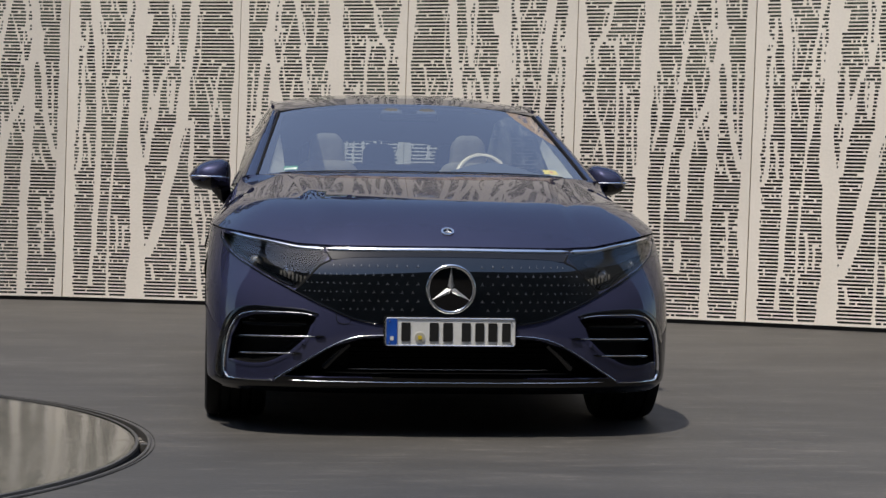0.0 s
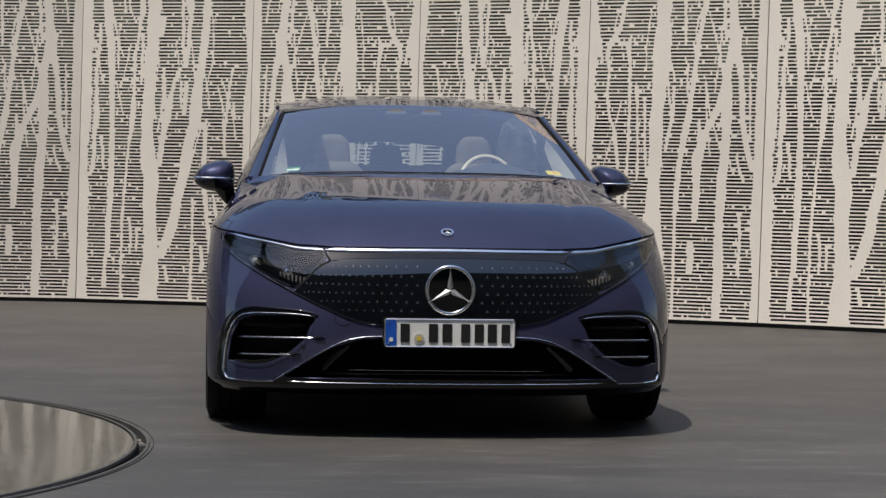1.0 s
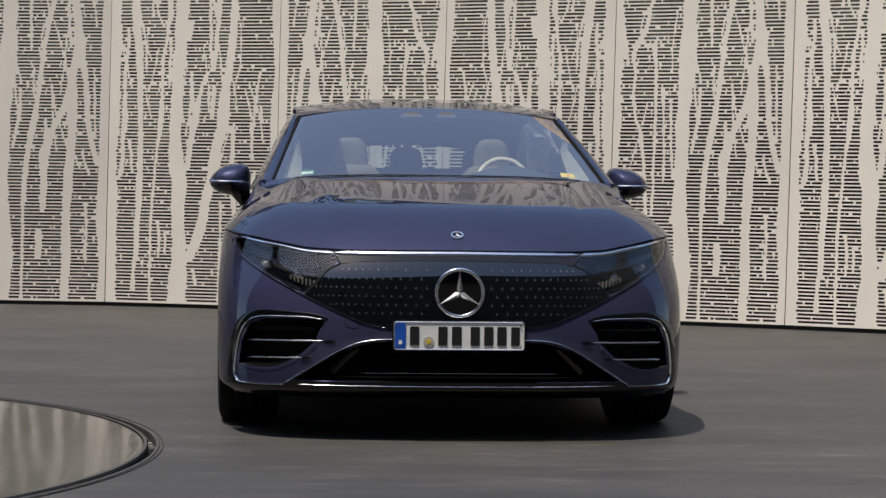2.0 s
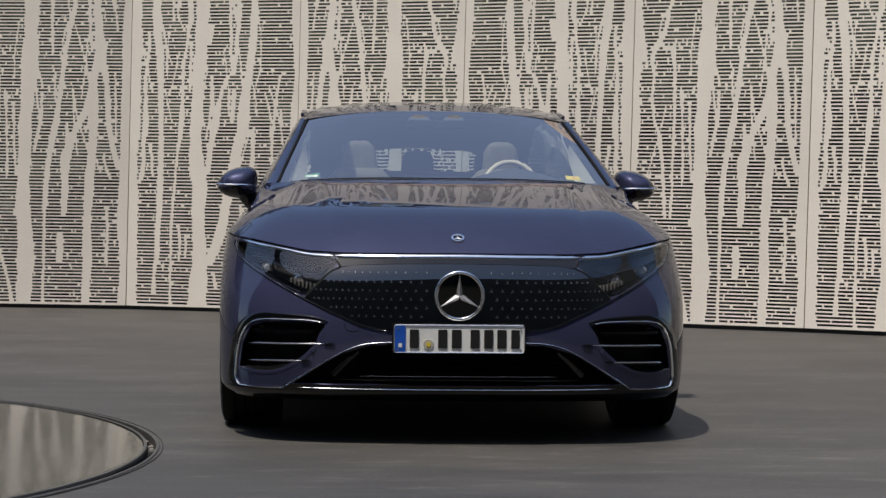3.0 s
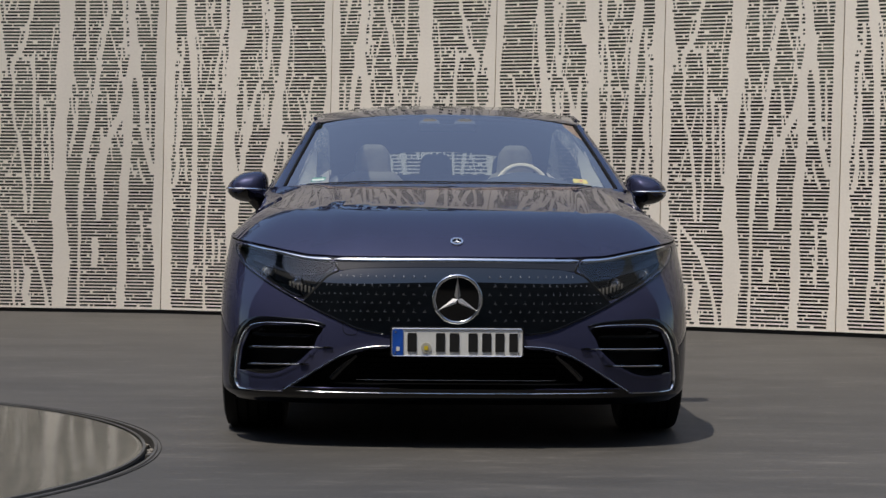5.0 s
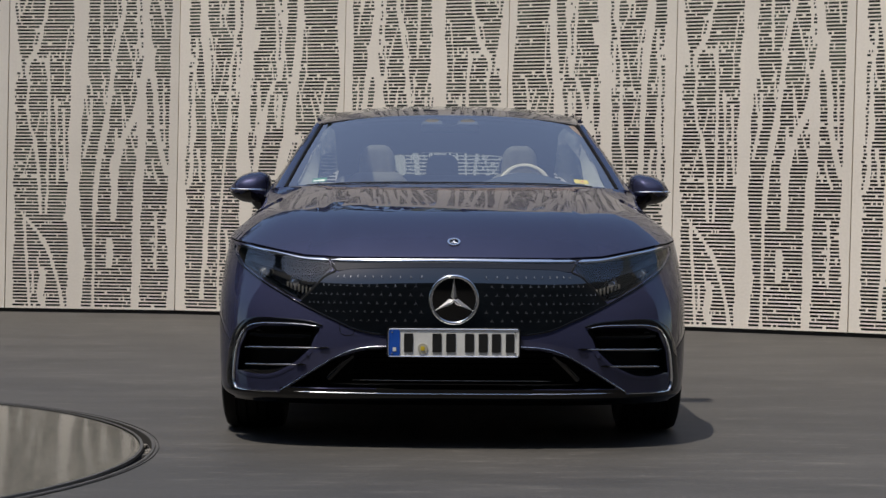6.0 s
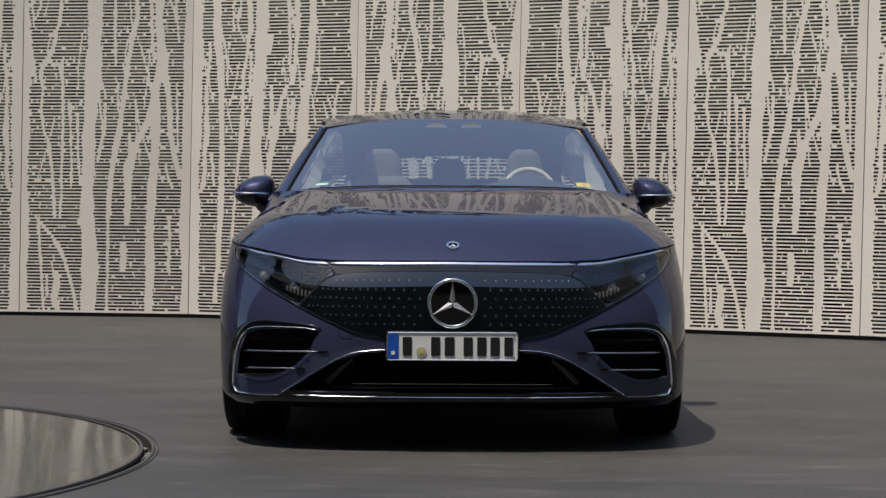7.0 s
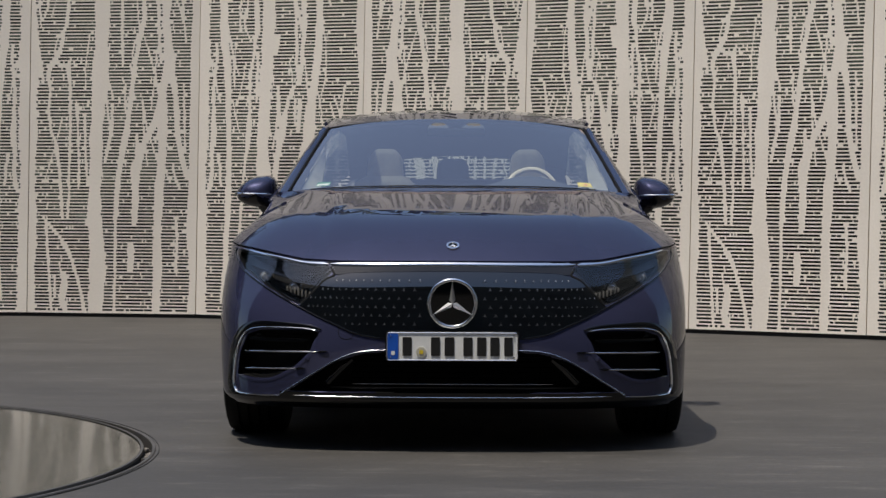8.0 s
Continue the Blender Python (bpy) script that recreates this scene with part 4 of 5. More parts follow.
    for i in range(0, TAIL + 1):
        x, y, z = COLS[ARC + SIDE + i][-1]
        e = rail(4.72)
        f = x / 0.78
        rows.append([(x, y, z), (f * e.x, 4.72, 1.08 - 0.015 * f * f)])
    rows2 = [[(-p[0], p[1], p[2]) for p in r] for r in rows]
    part("boot_lid", grid(rows + rows2[::-1]), PAINT, car)


def build_face(car):
    """Lamps, black centre panel, bright mouldings, intakes."""
    foot = [(0.0, 0.455), (0.15, 0.455), (0.266, 0.458), (0.378, 0.476), (0.468, 0.512), (0.545, 0.545), (0.612, 0.578)]
    top = [(0.0, 0.716), (0.20, 0.714), (0.38, 0.709), (0.43, 0.704), (0.470, 0.694), (0.512, 0.674), (0.560, 0.628)]
    full = lambda L: [(-x, z) for x, z in L[:0:-1]] + L
    divide = [(0.474, 0.700), (0.515, 0.676), (0.565, 0.624), (0.609, 0.580)]
    part("centre_panel", patch(full(top), full(foot), 0.004, 110, 18), PANEL_GLOSS, car, "glossy black closed grille panel")
    strip_foot = [(0.0, 0.718), (0.20, 0.716), (0.38, 0.711), (0.44, 0.704), (0.466, 0.702)]
    strip_top = [(0.0, 0.737), (0.20, 0.736), (0.38, 0.734), (0.44, 0.734), (0.488, 0.735)]
    part("nose_strip", patch(full(strip_top), full(strip_foot), 0.003, 80, 4), NOSE_GREY, car)
    part("bright_strip", ribbon(full([(0.0, 0.746), (0.25, 0.744), (0.49, 0.743)]), 0.016, 0.006, 90), CHROME, car, "bright strip along the bonnet edge")
    part("bonnet_gap", ribbon(full([(0.0, 0.7565), (0.25, 0.7545), (0.49, 0.7535), (0.60, 0.760), (0.70, 0.775), (0.84, 0.800)]), 0.008, 0.002, 120), BLACK_MATTE, car)
    lamp_top = [(0.473, 0.706), (0.490, 0.740), (0.60, 0.744), (0.70, 0.761), (0.842, 0.787), (0.902, 0.796)]
    lamp_foot = [(0.612, 0.574), (0.655, 0.597), (0.75, 0.647), (0.853, 0.708), (0.903, 0.768)]
    for side in (-1, 1):
        lamp = part("headlamp", patch([(side * x, z) for x, z in lamp_top], [(side * x, z) for x, z in lamp_foot], 0.003, 50, 16, 0.01), LENS, car, "smoked glass headlamp")
        lamp.visible_shadow = False
        for line, w in (([(0.498, 0.742), (0.60, 0.747), (0.70, 0.765), (0.80, 0.783), (0.868, 0.796)], (0.016, 0.007)),):
            part("brow", ribbon([(side * x, z) for x, z in line], w, 0.006), CHROME, lamp, "bright line over the lamp")
        part("lamp_edge", ribbon([(side * x, z) for x, z in [(0.903, 0.796), (0.906, 0.770), (0.857, 0.709), (0.755, 0.646), (0.66, 0.597), (0.545, 0.541), (0.468, 0.508), (0.378, 0.472), (0.266, 0.453)]], 0.007, 0.004, 90), BLACK_GLOSS, lamp)
        part("lamp_gap", ribbon([(side * x, z) for x, z in [(0.491, 0.738), (0.480, 0.716)] + divide], 0.009, 0.005, 24), BLACK_MATTE, lamp)
        for x, z, r in ((0.775, 0.700, 0.030), (0.645, 0.665, 0.026)):
            p = onto(side * x, z, -0.028)
            b = lathe([(0.0, -0.012), (r * 0.5, -0.010), (r * 0.8, 0.0), (r * 0.85, 0.012), (r, 0.014), (r * 1.08, 0.04)], 24, "Y")
            o = part("projector", b, CHROME if r < 0.03 else LAMP_GREY, lamp)
            o.location = p
        for kx in range(8):
            x = 0.565 + 0.016 * kx
            p = onto(side * x, 0.625 + 0.03 * (kx / 8), -0.024)
            part("lamp_fin", block(p.x - 0.004, p.x + 0.004, p.y, p.y + 0.02, p.z - 0.014, p.z + 0.014, 0.002), LAMP_GREY, lamp)
        b = ribbon([(side * x, z) for x, z in [(0.56, 0.70), (0.66, 0.704), (0.76, 0.728), (0.85, 0.757)]], 0.030, -0.02)
        part("lamp_reflector", b, BLACK_GLOSS, lamp)
        b = ribbon([(side * x, z) for x, z in [(0.62, 0.604), (0.70, 0.640), (0.80, 0.690), (0.86, 0.742)]], 0.024, -0.03)
        part("lamp_base", b, BLACK_GLOSS, lamp)
        frame_line = [(0.535, 0.482), (0.60, 0.490), (0.70, 0.491), (0.775, 0.488), (0.825, 0.473), (0.853, 0.440), (0.873, 0.384), (0.885, 0.30), (0.887, 0.258), (0.878, 0.230), (0.86, 0.221), (0.78, 0.219), (0.694, 0.222)]
        intake = part("side_intake", ribbon([(side * x, z) for x, z in [(0.52, 0.487), (0.60, 0.500), (0.72, 0.504), (0.80, 0.500), (0.845, 0.480), (0.874, 0.444), (0.893, 0.384), (0.905, 0.30), (0.908, 0.25), (0.895, 0.215)]], (0.014, 0.034), 0.005, 80), BLACK_GLOSS, car, "black side intake with bright frame")
        part("intake_frame", ribbon([(side * x, z) for x, z in frame_line], 0.0046, 0.008, 110), CHROME, intake, "bright intake frame")
        for line in ([(0.836, 0.392), (0.70, 0.3955), (0.525, 0.399)], [(0.835, 0.323), (0.74, 0.327), (0.615, 0.330)]):
            part("fin", ribbon([(side * x, z) for x, z in line], 0.0045, 0.002, 30), CHROME, intake, "bright horizontal fin")
        part("scoop_lip", ribbon([(side * x, z) for x, z in [(0.872, 0.292), (0.83, 0.281), (0.78, 0.277), (0.735, 0.281), (0.702, 0.291), (0.66, 0.312), (0.624, 0.333), (0.59, 0.364), (0.562, 0.392), (0.548, 0.425), (0.537, 0.455)]], 0.017, 0.0015, 60), PAINT, intake)
        for line in ([(0.532, 0.399), (0.492, 0.400)], [(0.622, 0.330), (0.585, 0.332)]):
            part("fin_tip", ribbon([(side * x, z) for x, z in line], (0.012, 0.004), 0.006, 12), BLACK_GLOSS, intake)
        for line in ([(0.85, 0.388), (0.54, 0.394)], [(0.85, 0.319), (0.63, 0.325)], [(0.85, 0.445), (0.56, 0.447)]):
            part("blade", ribbon([(side * x, z) for x, z in line], 0.016, -0.012, 24), BLACK_GLOSS, intake)
        part("mouth_frame", ribbon([(side * x, z) for x, z in [(0.694, 0.222), (0.64, 0.258), (0.579, 0.297), (0.52, 0.334), (0.466, 0.365), (0.41, 0.390), (0.355, 0.403), (0.30, 0.408), (0.22, 0.410)]], 0.0048, 0.007, 80, tilt=0.002), CHROME, car, "bright line over the lower intake")
        p = [onto(side * x, z, -0.02) for x, z in ((0.40, 0.372), (0.45, 0.325), (0.50, 0.272))]
        part("mouth_strut", tube(p, 0.012, 6), BLACK_GLOSS, car)
    part("lower_strip", ribbon([(-0.635, 0.224), (-0.4, 0.222), (0, 0.221), (0.4, 0.222), (0.635, 0.224)], 0.0032, 0.005, 90, tilt=0.001), CHROME, car, "bright lower bumper strip")
    # black slat, and a thin chrome line that draws the highlight along it
    for z, half, w, mat in ((0.273, 0.40, 0.0024, CHROME), (0.258, 0.50, 0.006, BLACK_GLOSS)):
        part("mouth_slat_and_glint", ribbon([(-half, z), (0, z), (half, z)], w, -0.004, 40), mat, car)
    for k in range(5):
        z = 0.29 + 0.022 * k
        rows = [[(x, onto(x, z).y + 0.085 + dy, z + dz) for x in np.linspace(-0.40, 0.40, 20)] for dy, dz in ((0, 0.004), (-0.012, 0), (0, -0.004))]
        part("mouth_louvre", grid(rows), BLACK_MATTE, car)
    part("tow_cap", ribbon([(-0.452, 0.497), (-0.448, 0.462), (-0.425, 0.450), (-0.398, 0.456), (-0.392, 0.478)], 0.0025, 0.001, 40, ends=False), BLACK_MATTE, car, "thin outline of the towing cap")
    for x, z in ((-0.80, 0.462), (0.80, 0.462), (-0.575, 0.372), (0.575, 0.372)):
        p = onto(x, z, -0.03 if abs(x) > 0.7 else 0.002)
        o = part("parking_sensor", lathe([(0.0, -0.003), (0.008, -0.002), (0.0095, 0.001), (0.012, 0.002), (0.012, 0.012)], 20, "Y"), BLACK_GLOSS if abs(x) > 0.7 else PAINT, car)
        o.location = p
    # small three-armed marks on the panel, many and alike
    bm = bmesh.new()
    for r in range(7):
        z = 0.678 - 0.0335 * r
        for k in range(60):
            f = k + (0.5 if r % 2 else 0.0)
            x = 0.128 + 0.72 * (1 - math.exp(-f * 0.062))
            lim_lo = float(np.interp(x, [p[0] for p in foot], [p[1] for p in foot])) + 0.014
            lim_hi = float(np.interp(x, [p[0] for p in top], [p[1] for p in top])) - 0.014
            if x > 0.575 or not lim_lo < z < lim_hi or (x < 0.29 and z < 0.495):
                continue
            size = 0.0115 * (1 - 0.50 * x / 0.6)
            for side in (-1, 1):
                c = onto(side * x, z, 0.0052)
                for a in (90, 210, 330):
                    d = Vector((math.cos(radians(a)), 0, math.sin(radians(a)))) * size
                    w = Vector((-d.z, 0, d.x)) * 0.13
                    tip = onto(side * x + d.x, z + d.z, 0.0052)
                    bm.faces.new([bm.verts.new(c + w), bm.verts.new(c - w), bm.verts.new(tip)])
    bmesh.ops.recalc_face_normals(bm, faces=bm.faces[:])
    o = part("panel_mark", bm, MARK, car, "rows of tiny silver three-armed marks", smooth=False)
    tagged(o, kind="stuff")
    # ring with three arms, standing proud of the panel
    y0 = onto(0, 0.50).y - 0.012
    emblem = part("round_emblem", tube([(0.0925 * math.cos(a), y0, 0.595 + 0.0925 * math.sin(a)) for a in np.linspace(0, 2 * math.pi, 64, endpoint=False)], 0.0075, 10, True), CHROME, car, "bright ring with three arms")
    part("emblem_disc", lathe([(0, 0.004), (0.088, 0.006)], 40, "Y"), BLACK_GLOSS, emblem).location = (0, y0, 0.595)
    bm = bmesh.new()
    hub = bm.verts.new((0, -0.013, 0))
    for a in (90, 210, 330):
        d = Vector((math.cos(radians(a)), 0, math.sin(radians(a))))
        w = Vector((-d.z, 0, d.x))
        tip = bm.verts.new(d * 0.088 + Vector((0, -0.001, 0)))
        l, r = bm.verts.new(d * 0.012 + w * 0.0120 + Vector((0, 0.003, 0))), bm.verts.new(d * 0.012 - w * 0.0120 + Vector((0, 0.003, 0)))
        bm.faces.new((hub, l, tip))
        bm.faces.new((hub, tip, r))
    bmesh.ops.recalc_face_normals(bm, faces=bm.faces[:])
    part("emblem_arms", bm, SILVER, emblem, smooth=False).location = (0, y0, 0.595)
    bonnet = next(o for o in car.children if o.name == "bonnet")
    hit, p, nrm, _ = bonnet.ray_cast(Vector((0, 0.166, 3)), Vector((0, 0, -1)))
    b = lathe([(0.0, -0.002), (0.018, -0.002), (0.019, -0.006), (0.026, -0.006), (0.0275, 0.0), (0.0275, 0.008)], 32, "Y")
    badge = part("bonnet_badge", b, CHROME, car, "small round silver badge")
    q = Vector((0, -1, 0)).rotation_difference(nrm)
    badge.location, badge.rotation_mode, badge.rotation_quaternion = p, "QUATERNION", q
    part("badge_disc", lathe([(0, -0.0028), (0.0185, -0.0028)], 28, "Y"), BLACK_GLOSS, badge)
    bm = bmesh.new()
    hub = bm.verts.new((0, -0.0062, 0))
    for a in (90, 210, 330):
        d = Vector((math.cos(radians(a)), 0, math.sin(radians(a))))
        w = Vector((-d.z, 0, d.x))
        tip, l, r = (bm.verts.new(q) for q in (d * 0.019 + Vector((0, -0.004, 0)), d * 0.003 + w * 0.0042 + Vector((0, -0.003, 0)), d * 0.003 - w * 0.0042 + Vector((0, -0.003, 0))))
        bm.faces.new((hub, l, tip))
        bm.faces.new((hub, tip, r))
    bmesh.ops.recalc_face_normals(bm, faces=bm.faces[:])
    part("badge_arms", bm, SILVER, badge, smooth=False)


def build_plate(car):
    """Number plate with rounded corners; its characters are plain bars."""
    def slab(w, h, y0, y1, r, n=6):
        pts = []
        for cx, cz, a0 in ((w / 2 - r, h / 2 - r, 0), (-w / 2 + r, h / 2 - r, 90), (-w / 2 + r, -h / 2 + r, 180), (w / 2 - r, -h / 2 + r, 270)):
            pts += [(cx + r * math.cos(radians(a0 + 90 * k / n)), cz + r * math.sin(radians(a0 + 90 * k / n))) for k in range(n + 1)]
        bm = bmesh.new()
        a = [bm.verts.new((x, y0, z)) for x, z in pts]
        b = [bm.verts.new((x, y1, z)) for x, z in pts]
        bm.faces.new(a)
        bm.faces.new(b[::-1])
        for i in range(len(a)):
            j = (i + 1) % len(a)
            bm.faces.new((a[i], b[i], b[j], a[j]))
        bmesh.ops.recalc_face_normals(bm, faces=bm.faces[:])
        return bm
    cz = 0.4255
    plate = part("number_plate", slab(0.520, 0.112, -0.012, -0.004, 0.012), PLATE_WHITE, car, "white plate with blue end band and dark bars")
    plate.location = (0, 0, cz)
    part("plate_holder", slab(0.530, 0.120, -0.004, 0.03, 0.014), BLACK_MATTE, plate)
    edge = []
    for cx, ez, a0 in ((0.2485, 0.0445, 0), (-0.2485, 0.0445, 90), (-0.2485, -0.0445, 180), (0.2485, -0.0445, 270)):
        edge += [(cx + 0.0095 * math.cos(radians(a0 + 18 * k)), -0.0125, ez + 0.0095 * math.sin(radians(a0 + 18 * k))) for k in range(6)]
    part("plate_rim", tube(edge, 0.0022, 6, True), CHROME, plate)
    b = slab(0.042, 0.102, -0.0145, -0.006, 0.007)
    part("blue_band", b, PLATE_BLUE, plate).location = (-0.2335, 0, 0)
    for dz, w, h in ((-0.026, 0.014, 0.016),):
        part("band_mark", slab(w, h, -0.0155, -0.012, 0.003), PLATE_WHITE, plate).location = (-0.2335, 0, dz)
    for x, w in ((-0.178, 0.036), (-0.066, 0.036), (-0.011, 0.038), (0.062, 0.036), (0.116, 0.036), (0.168, 0.036), (0.222, 0.034)):
        part("bar", slab(w, 0.074, -0.0145, -0.008, 0.004), PLATE_BLACK, plate).location = (x, 0, 0)
    seal = part("seal", lathe([(0, -0.0145), (0.020, -0.0145), (0.021, -0.008)], 28, "Y"), SEAL, plate)
    seal.location = (-0.122, 0, -0.022)
    part("seal_core", slab(0.016, 0.016, -0.016, -0.012, 0.004), SEAL_YELLOW, plate).location = (-0.122, 0, -0.022)
    for x in (-0.243, 0.243):
        for z in (-0.042, 0.042):
            o = part("screw", lathe([(0, -0.0165), (0.003, -0.016), (0.0042, -0.0135)], 10, "Y"), CHROME, plate)
            o.location = (x, 0, z)


def build_wheels(car):
    for y in (AXLE_F, AXLE_R):
        for side in (-1, 1):
            w = 0.128
            prof = [(0.25, -w * 0.8), (0.30, -w), (TYRE_R - 0.035, -w), (TYRE_R - 0.010, -w * 0.93), (TYRE_R, -w * 0.78)]
            for g in (-0.5, -0.17, 0.17, 0.5):
                prof += [(TYRE_R, w * (g - 0.05)), (TYRE_R - 0.008, w * (g - 0.04)), (TYRE_R - 0.008, w * (g + 0.04)), (TYRE_R, w * (g + 0.05))]
            prof += [(TYRE_R, w * 0.78), (TYRE_R - 0.010, w * 0.93), (TYRE_R - 0.035, w), (0.30, w), (0.25, w * 0.8)]
            wheel = part("wheel", lathe(prof, 64), RUBBER, car, "black tyre on a dark alloy rim")
            wheel.location = (side * 0.838, y, TYRE_R)
            part("rim", lathe([(0.0, 0.07 * side), (0.06, 0.085 * side), (0.09, 0.06 * side), (0.20, 0.075 * side), (0.245, 0.09 * side), (0.256, 0.105 * side), (0.25, -0.10 * side)], 48), ALLOY, wheel)
            for k in range(10):
                a = 2 * math.pi * k / 10
                c, s = math.cos(a), math.sin(a)
                part("spoke", tube([(side * 0.088, 0.05 * c, 0.05 * s), (side * 0.098, 0.15 * c, 0.15 * s), (side * 0.104, 0.245 * c, 0.245 * s)], [0.018, 0.014, 0.016], 6), ALLOY, wheel)
            rows = []
            for k in range(25):
                a = math.pi * k / 24
                rows.append([(side * x, y + 0.405 * math.cos(a), 0.36 + 0.405 * math.sin(a)) for x in (0.60, 0.955)])
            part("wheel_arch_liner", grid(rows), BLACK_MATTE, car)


def build_mirrors(car):
    for side in (-1, 1):
        rows = []
        n = 24
        for j in range(13):
            f = j / 12
            yy = 1.76 + 0.20 * f
            k = (max(0.0, 1 - (1 - min(f * 1.25, 1)) ** 2.4)) ** 0.5
            ring = []
            for i in range(n):
                a = 2 * math.pi * i / n
                c, s = math.cos(a), math.sin(a)
                ex = abs(c) ** (0.75 if c > 0 else 0.45) * (1 if c > 0 else -1)
                ez = abs(s) ** 0.6 * (1 if s > 0 else -1)
                x = 0.957 + 0.098 * ex * k
                arch = math.sqrt(max(0.02, 1 - (max(0.0, x - 0.872) / 0.190) ** 2.2))
                z = 1.018 + (0.092 * ez * arch if ez > 0 else 0.068 * ez * arch ** 0.6) * k
                ring.append((side * x, yy, z))
            rows.append(ring)
        bm = grid(rows, close=True)
        bm.faces.new(bm.verts[-n:])
        bm.faces.new(bm.verts[:n])
        bmesh.ops.remove_doubles(bm, verts=bm.verts[:], dist=1e-4)
        bmesh.ops.recalc_face_normals(bm, faces=bm.faces[:])
        for f in bm.faces:
            f.material_index = 1 if f.calc_center_median().z < 1.004 else 0
        m = part("wing_mirror", bm, [PAINT, BLACK_GLOSS], car, "blue wing mirror housing with bright line over a black foot")
        part("mirror_stalk", tube([(side * 0.915, 1.88, 1.00), (side * 0.905, 1.88, 0.965), (side * 0.885, 1.90, 0.925), (side * 0.865, 1.92, 0.895), (side * 0.80, 1.95, 0.875)], [0.055, 0.046, 0.032, 0.026, 0.028], 14), BLACK_GLOSS, m, "black mirror foot")
        line = []
        for t in np.linspace(0, 1, 16):
            a = radians(-70 + 155 * t)
            line.append((side * (0.962 + 0.0915 * math.sin(max(a, -1.0))), 1.845 - 0.085 * math.cos(a) ** 0.8 if math.cos(a) > 0 else 1.85, 1.018 + 0.004 * t))
        part("indicator", tube(line, 0.0045, 6), CHROME, m, "bright indicator line")


def build_cabin(car):
    # dashboard following the foot of the windscreen
    rows = []
    for dy, dz in ((0.02, -0.03), (0.12, -0.004), (0.30, 0.018), (0.45, 0.010), (0.53, -0.03), (0.55, -0.30)):
        row = []
        for u in np.linspace(-1, 1, 31):
            p = screen_foot(u)
            hump = 0.072 * math.exp(-((p.x - 0.345) / 0.20) ** 2) if dy > 0.2 else 0
            row.append((p.x * 0.98, p.y + dy * (1 - 0.35 * u * u), 1.018 + dz + hump))
        rows.append(row)
    part("dashboard", grid(rows), DASH, car, "dark blue-grey dashboard")
    part("cabin_floor", grid([[(-0.80, 1.6, 0.55), (0.80, 1.6, 0.55)], [(-0.80, 4.4, 0.55), (0.80, 4.4, 0.55)]]), BLACK_MATTE, car)
    bm = grid(roof_rows(2.14, 3.6, 12, -0.035, 20) + [[(x, y + 0.40, 1.232 - 0.10 * abs(x / 0.6) ** 2.5) for x, y, z in roof_rows(3.6, 3.7, 1, 0, 20)[0]]])
    bmesh.ops.delete(bm, geom=[f for f in bm.faces if abs(f.calc_center_median().x) < 0.48 and 2.38 < f.calc_center_median().y < 3.4], context="FACES")
    part("headliner", bm, LINING, car, "dark grey headliner round the roof glass")
    # pale linings inside the windscreen pillars
    for side in (-1, 1):
        rows = []
        for v in np.linspace(0.07, 0.66, 16):
            w = 0.105 * (1 - (v / 0.70) ** 1.3) + 0.006
            rows.append([tuple(screen(side * (0.935 - w * k), v, -0.02 - 0.05 * k)) for k in (0.0, 0.35, 0.7, 1.0)])
        b = grid(rows)
        bmesh.ops.solidify(b, geom=b.faces[:], thickness=0.006)
        part("pillar_lining", b, TRIM, car, "pale fabric pillar lining")
    part("parcel_shelf", grid([[(-0.66, 3.85, 0.99), (0.66, 3.85, 0.99)], [(-0.6, 4.7, 1.0), (0.6, 4.7, 1.0)]]), BLACK_MATTE, car)
    for side in (-1, 1):
        part("rear_pillar_trim", grid([[(side * (0.36 + 0.05 * (1 - f) + k), 4.02 - 0.3 * k, 0.99 + 0.25 * f - 0.2 * k * f) for k in (0.0, 0.10, 0.24)] for f in np.linspace(0, 1, 8)]), LINING, car)
        part("door_lining", grid([[(side * (0.79 - 0.02 * k), y, z) for k, z in enumerate((1.0, 0.85, 0.55))] for y in (1.55, 2.6, 4.3)]), DASH, car)

    def pad(x, y, z, sx, sy, sz, mat, name, parent, lean=0.0, tip=0.35):
        b = block(-sx, sx, -sy, sy, -sz, sz, min(sx, sy, sz) * 0.9, 5)
        for v in b.verts:
            v.co.x *= 1 - tip * max(0, v.co.z / sz) ** 2 * 0.5
        o = part(name, b, mat, parent)
        o.location = (x, y, z)
        o.rotation_euler = (lean, 0, 0)
        return o
    for side in (-1, 1):
        seat = pad(side * 0.365, 2.55, 0.84, 0.215, 0.085, 0.27, CREAM, "front_seat", car, -0.22, 0.8)
        tagged(seat, "cream leather front seat")
        pad(0, 0.02, 0.315, 0.096, 0.06, 0.105, CREAM, "headrest", seat, 0.06, 0.75)
        pad(side * 0.36, 2.30, 0.60, 0.25, 0.26, 0.09, CREAM, "seat_cushion", car)
    bench = pad(0, 3.45, 0.84, 0.66, 0.10, 0.26, DARK_SEAT, "rear_bench", car, -0.3, 0.15)
    tagged(bench, "dark leather rear bench")
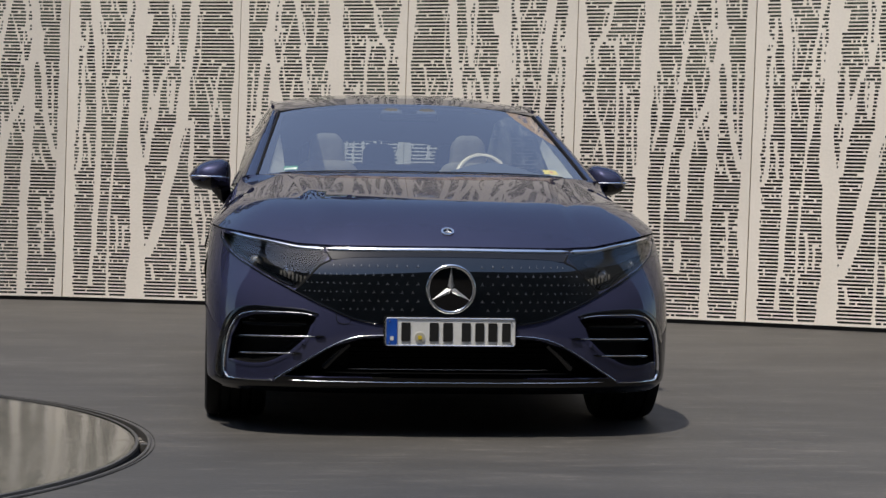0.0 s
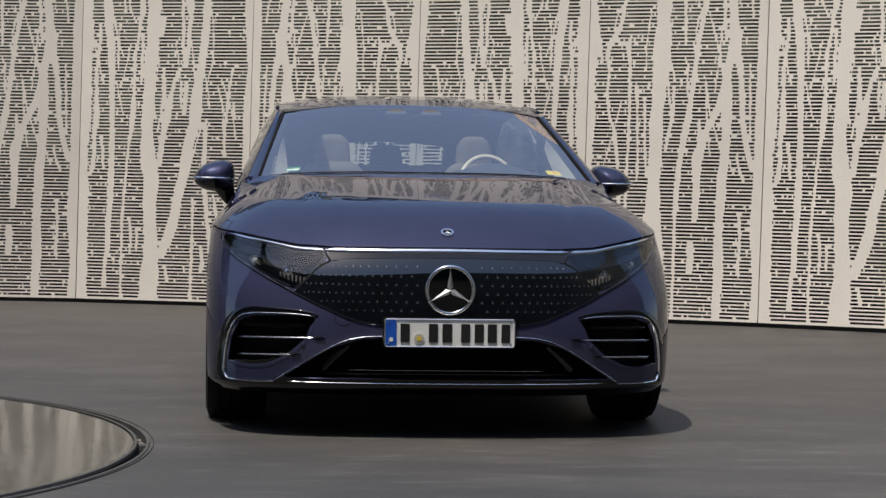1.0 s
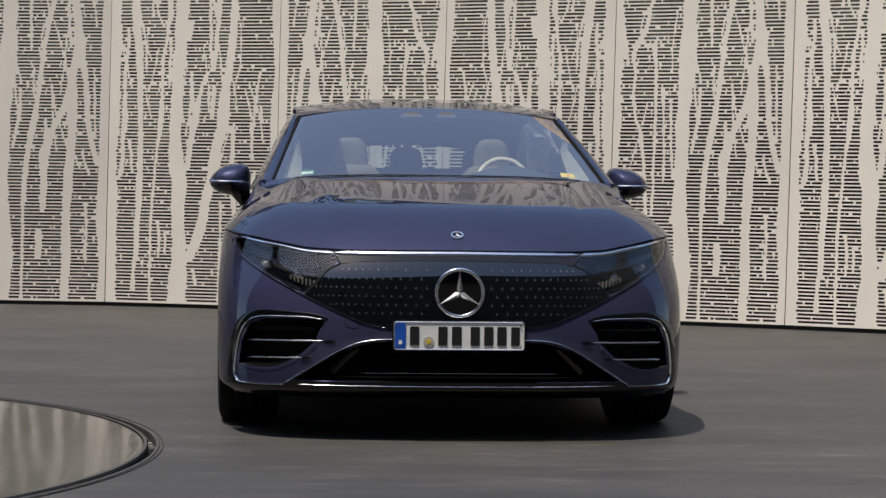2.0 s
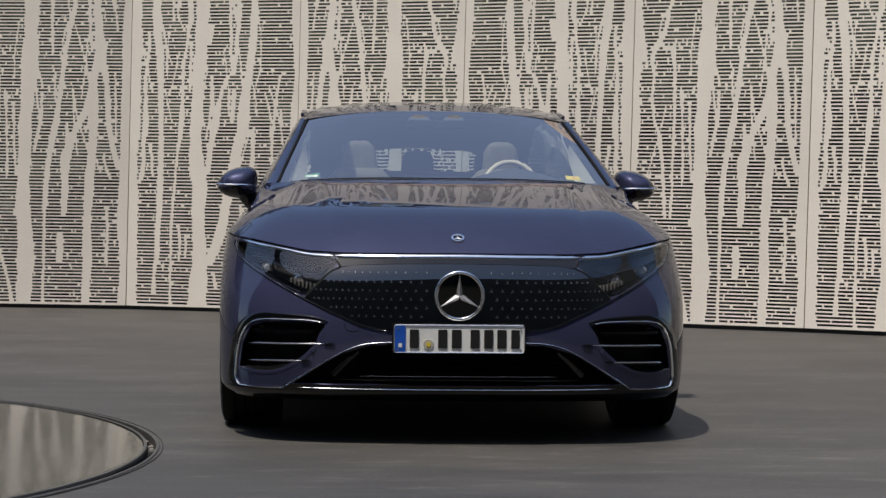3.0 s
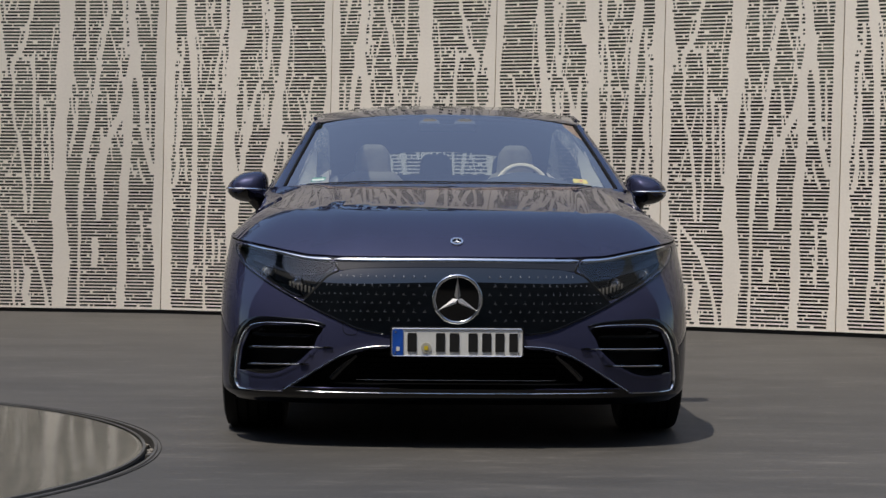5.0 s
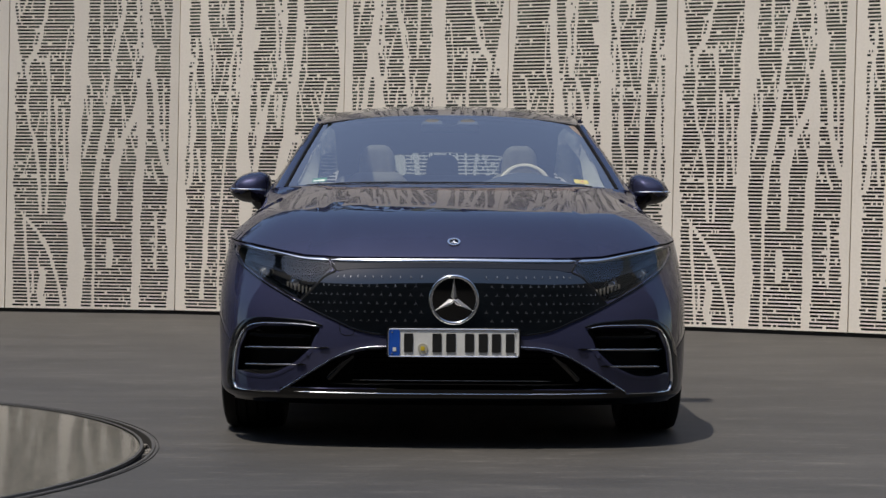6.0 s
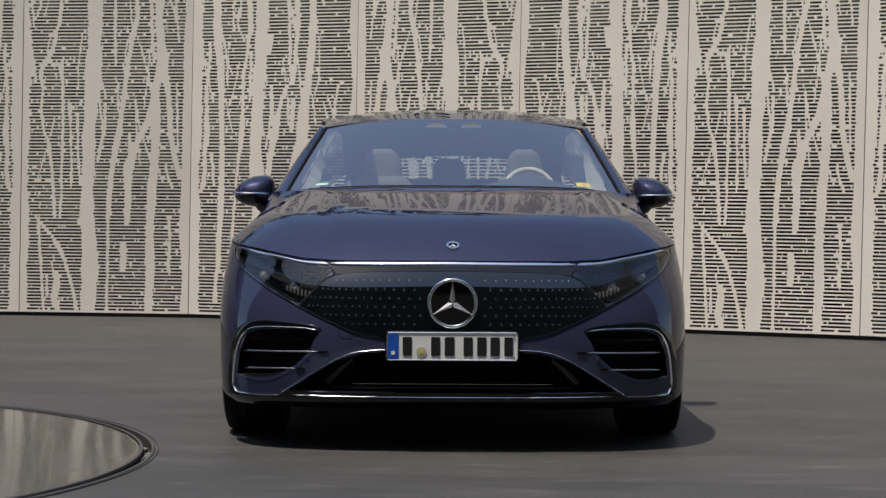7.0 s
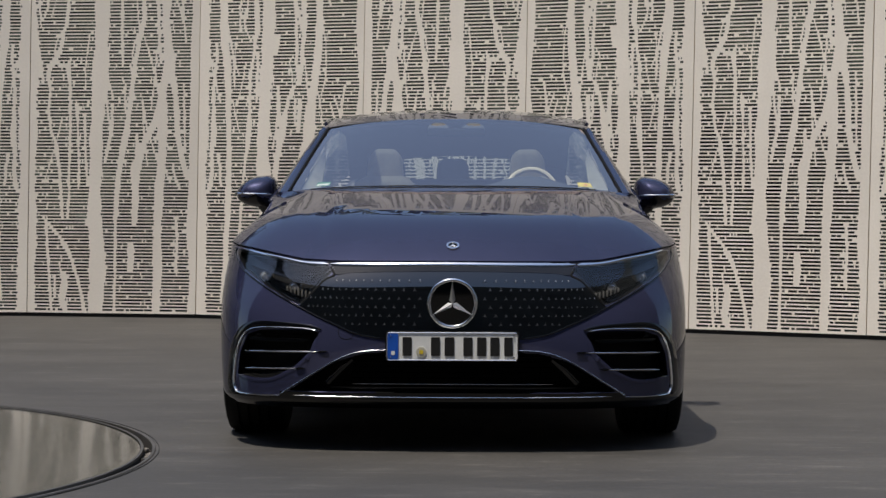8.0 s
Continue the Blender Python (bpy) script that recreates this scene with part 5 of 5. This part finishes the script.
    for x in (-0.38, -0.025, 0.38):
        pad(x, 3.50 - 3.45, 0.30, 0.095, 0.05, 0.10, DARK_SEAT, "rear_headrest", bench, 0.1, 0.5)
    # steering wheel, seen from ahead over the dashboard
    ring = [(0.368 + 0.128 * math.cos(a), 2.02 + 0.065 * math.sin(a), 1.016 + 0.126 * math.sin(a)) for a in np.linspace(0, 2 * math.pi, 40, endpoint=False)]
    wheel = part("steering_wheel", tube(ring, 0.0125, 8, True), CREAM, car, "cream leather steering wheel")
    part("hub", block(0.27, 0.42, 1.97, 2.03, 0.93, 1.03, 0.02), DARK_SEAT, wheel)
    # sensor housing and inner mirror at the top of the screen
    p = screen(0.0, 0.90, -0.03)
    pod = part("sensor_pod", block(-0.14, 0.14, p.y - 0.02, p.y + 0.10, p.z - 0.028, p.z + 0.010, 0.012, 3), BLACK_MATTE, car)
    for side in (-1, 1):
        b = bmesh.new()
        prof = [(-0.055, 0.0), (-0.045, 0.012), (-0.02, 0.024), (0.02, 0.024), (0.045, 0.012), (0.055, 0.0)]
        q = screen(0.0, 0.885, -0.012)
        vs = [b.verts.new((side * 0.085 + x, q.y + z * 0.6, q.z + z)) for x, z in prof]
        b.faces.new(vs)
        part("sensor_window", b, DASH, pod, smooth=False)
    # screen stickers
    for sx, mats, w in ((-0.80, (GREEN, WHITE), 0.062), (0.79, (YELLOW, RED), 0.062)):
        def tile(x0, x1, v0, v1, d):
            return grid([[tuple(screen(sx + (x0 + (x1 - x0) * i / 3) / 0.72, v, d)) for i in range(4)] for v in (v0, v1)])
        st = part("screen_sticker", tile(-w / 2, w / 2, 0.055, 0.110, -0.0035), mats[0], car, "small coloured sticker behind the windscreen")
        part("sticker_field", tile(-w * 0.42, w * 0.42, 0.062, 0.084, -0.002) if sx < 0 else tile(-w * 0.02, w * 0.16, 0.072, 0.092, -0.002), mats[1], st)


def build_car():
    car = thing("car", "midnight blue electric saloon with black panel grille, parked on asphalt", "car")
    build_body(car)
    build_upper(car)
    build_face(car)
    build_plate(car)
    build_wheels(car)
    build_mirrors(car)
    build_cabin(car)
    return car


build_car()
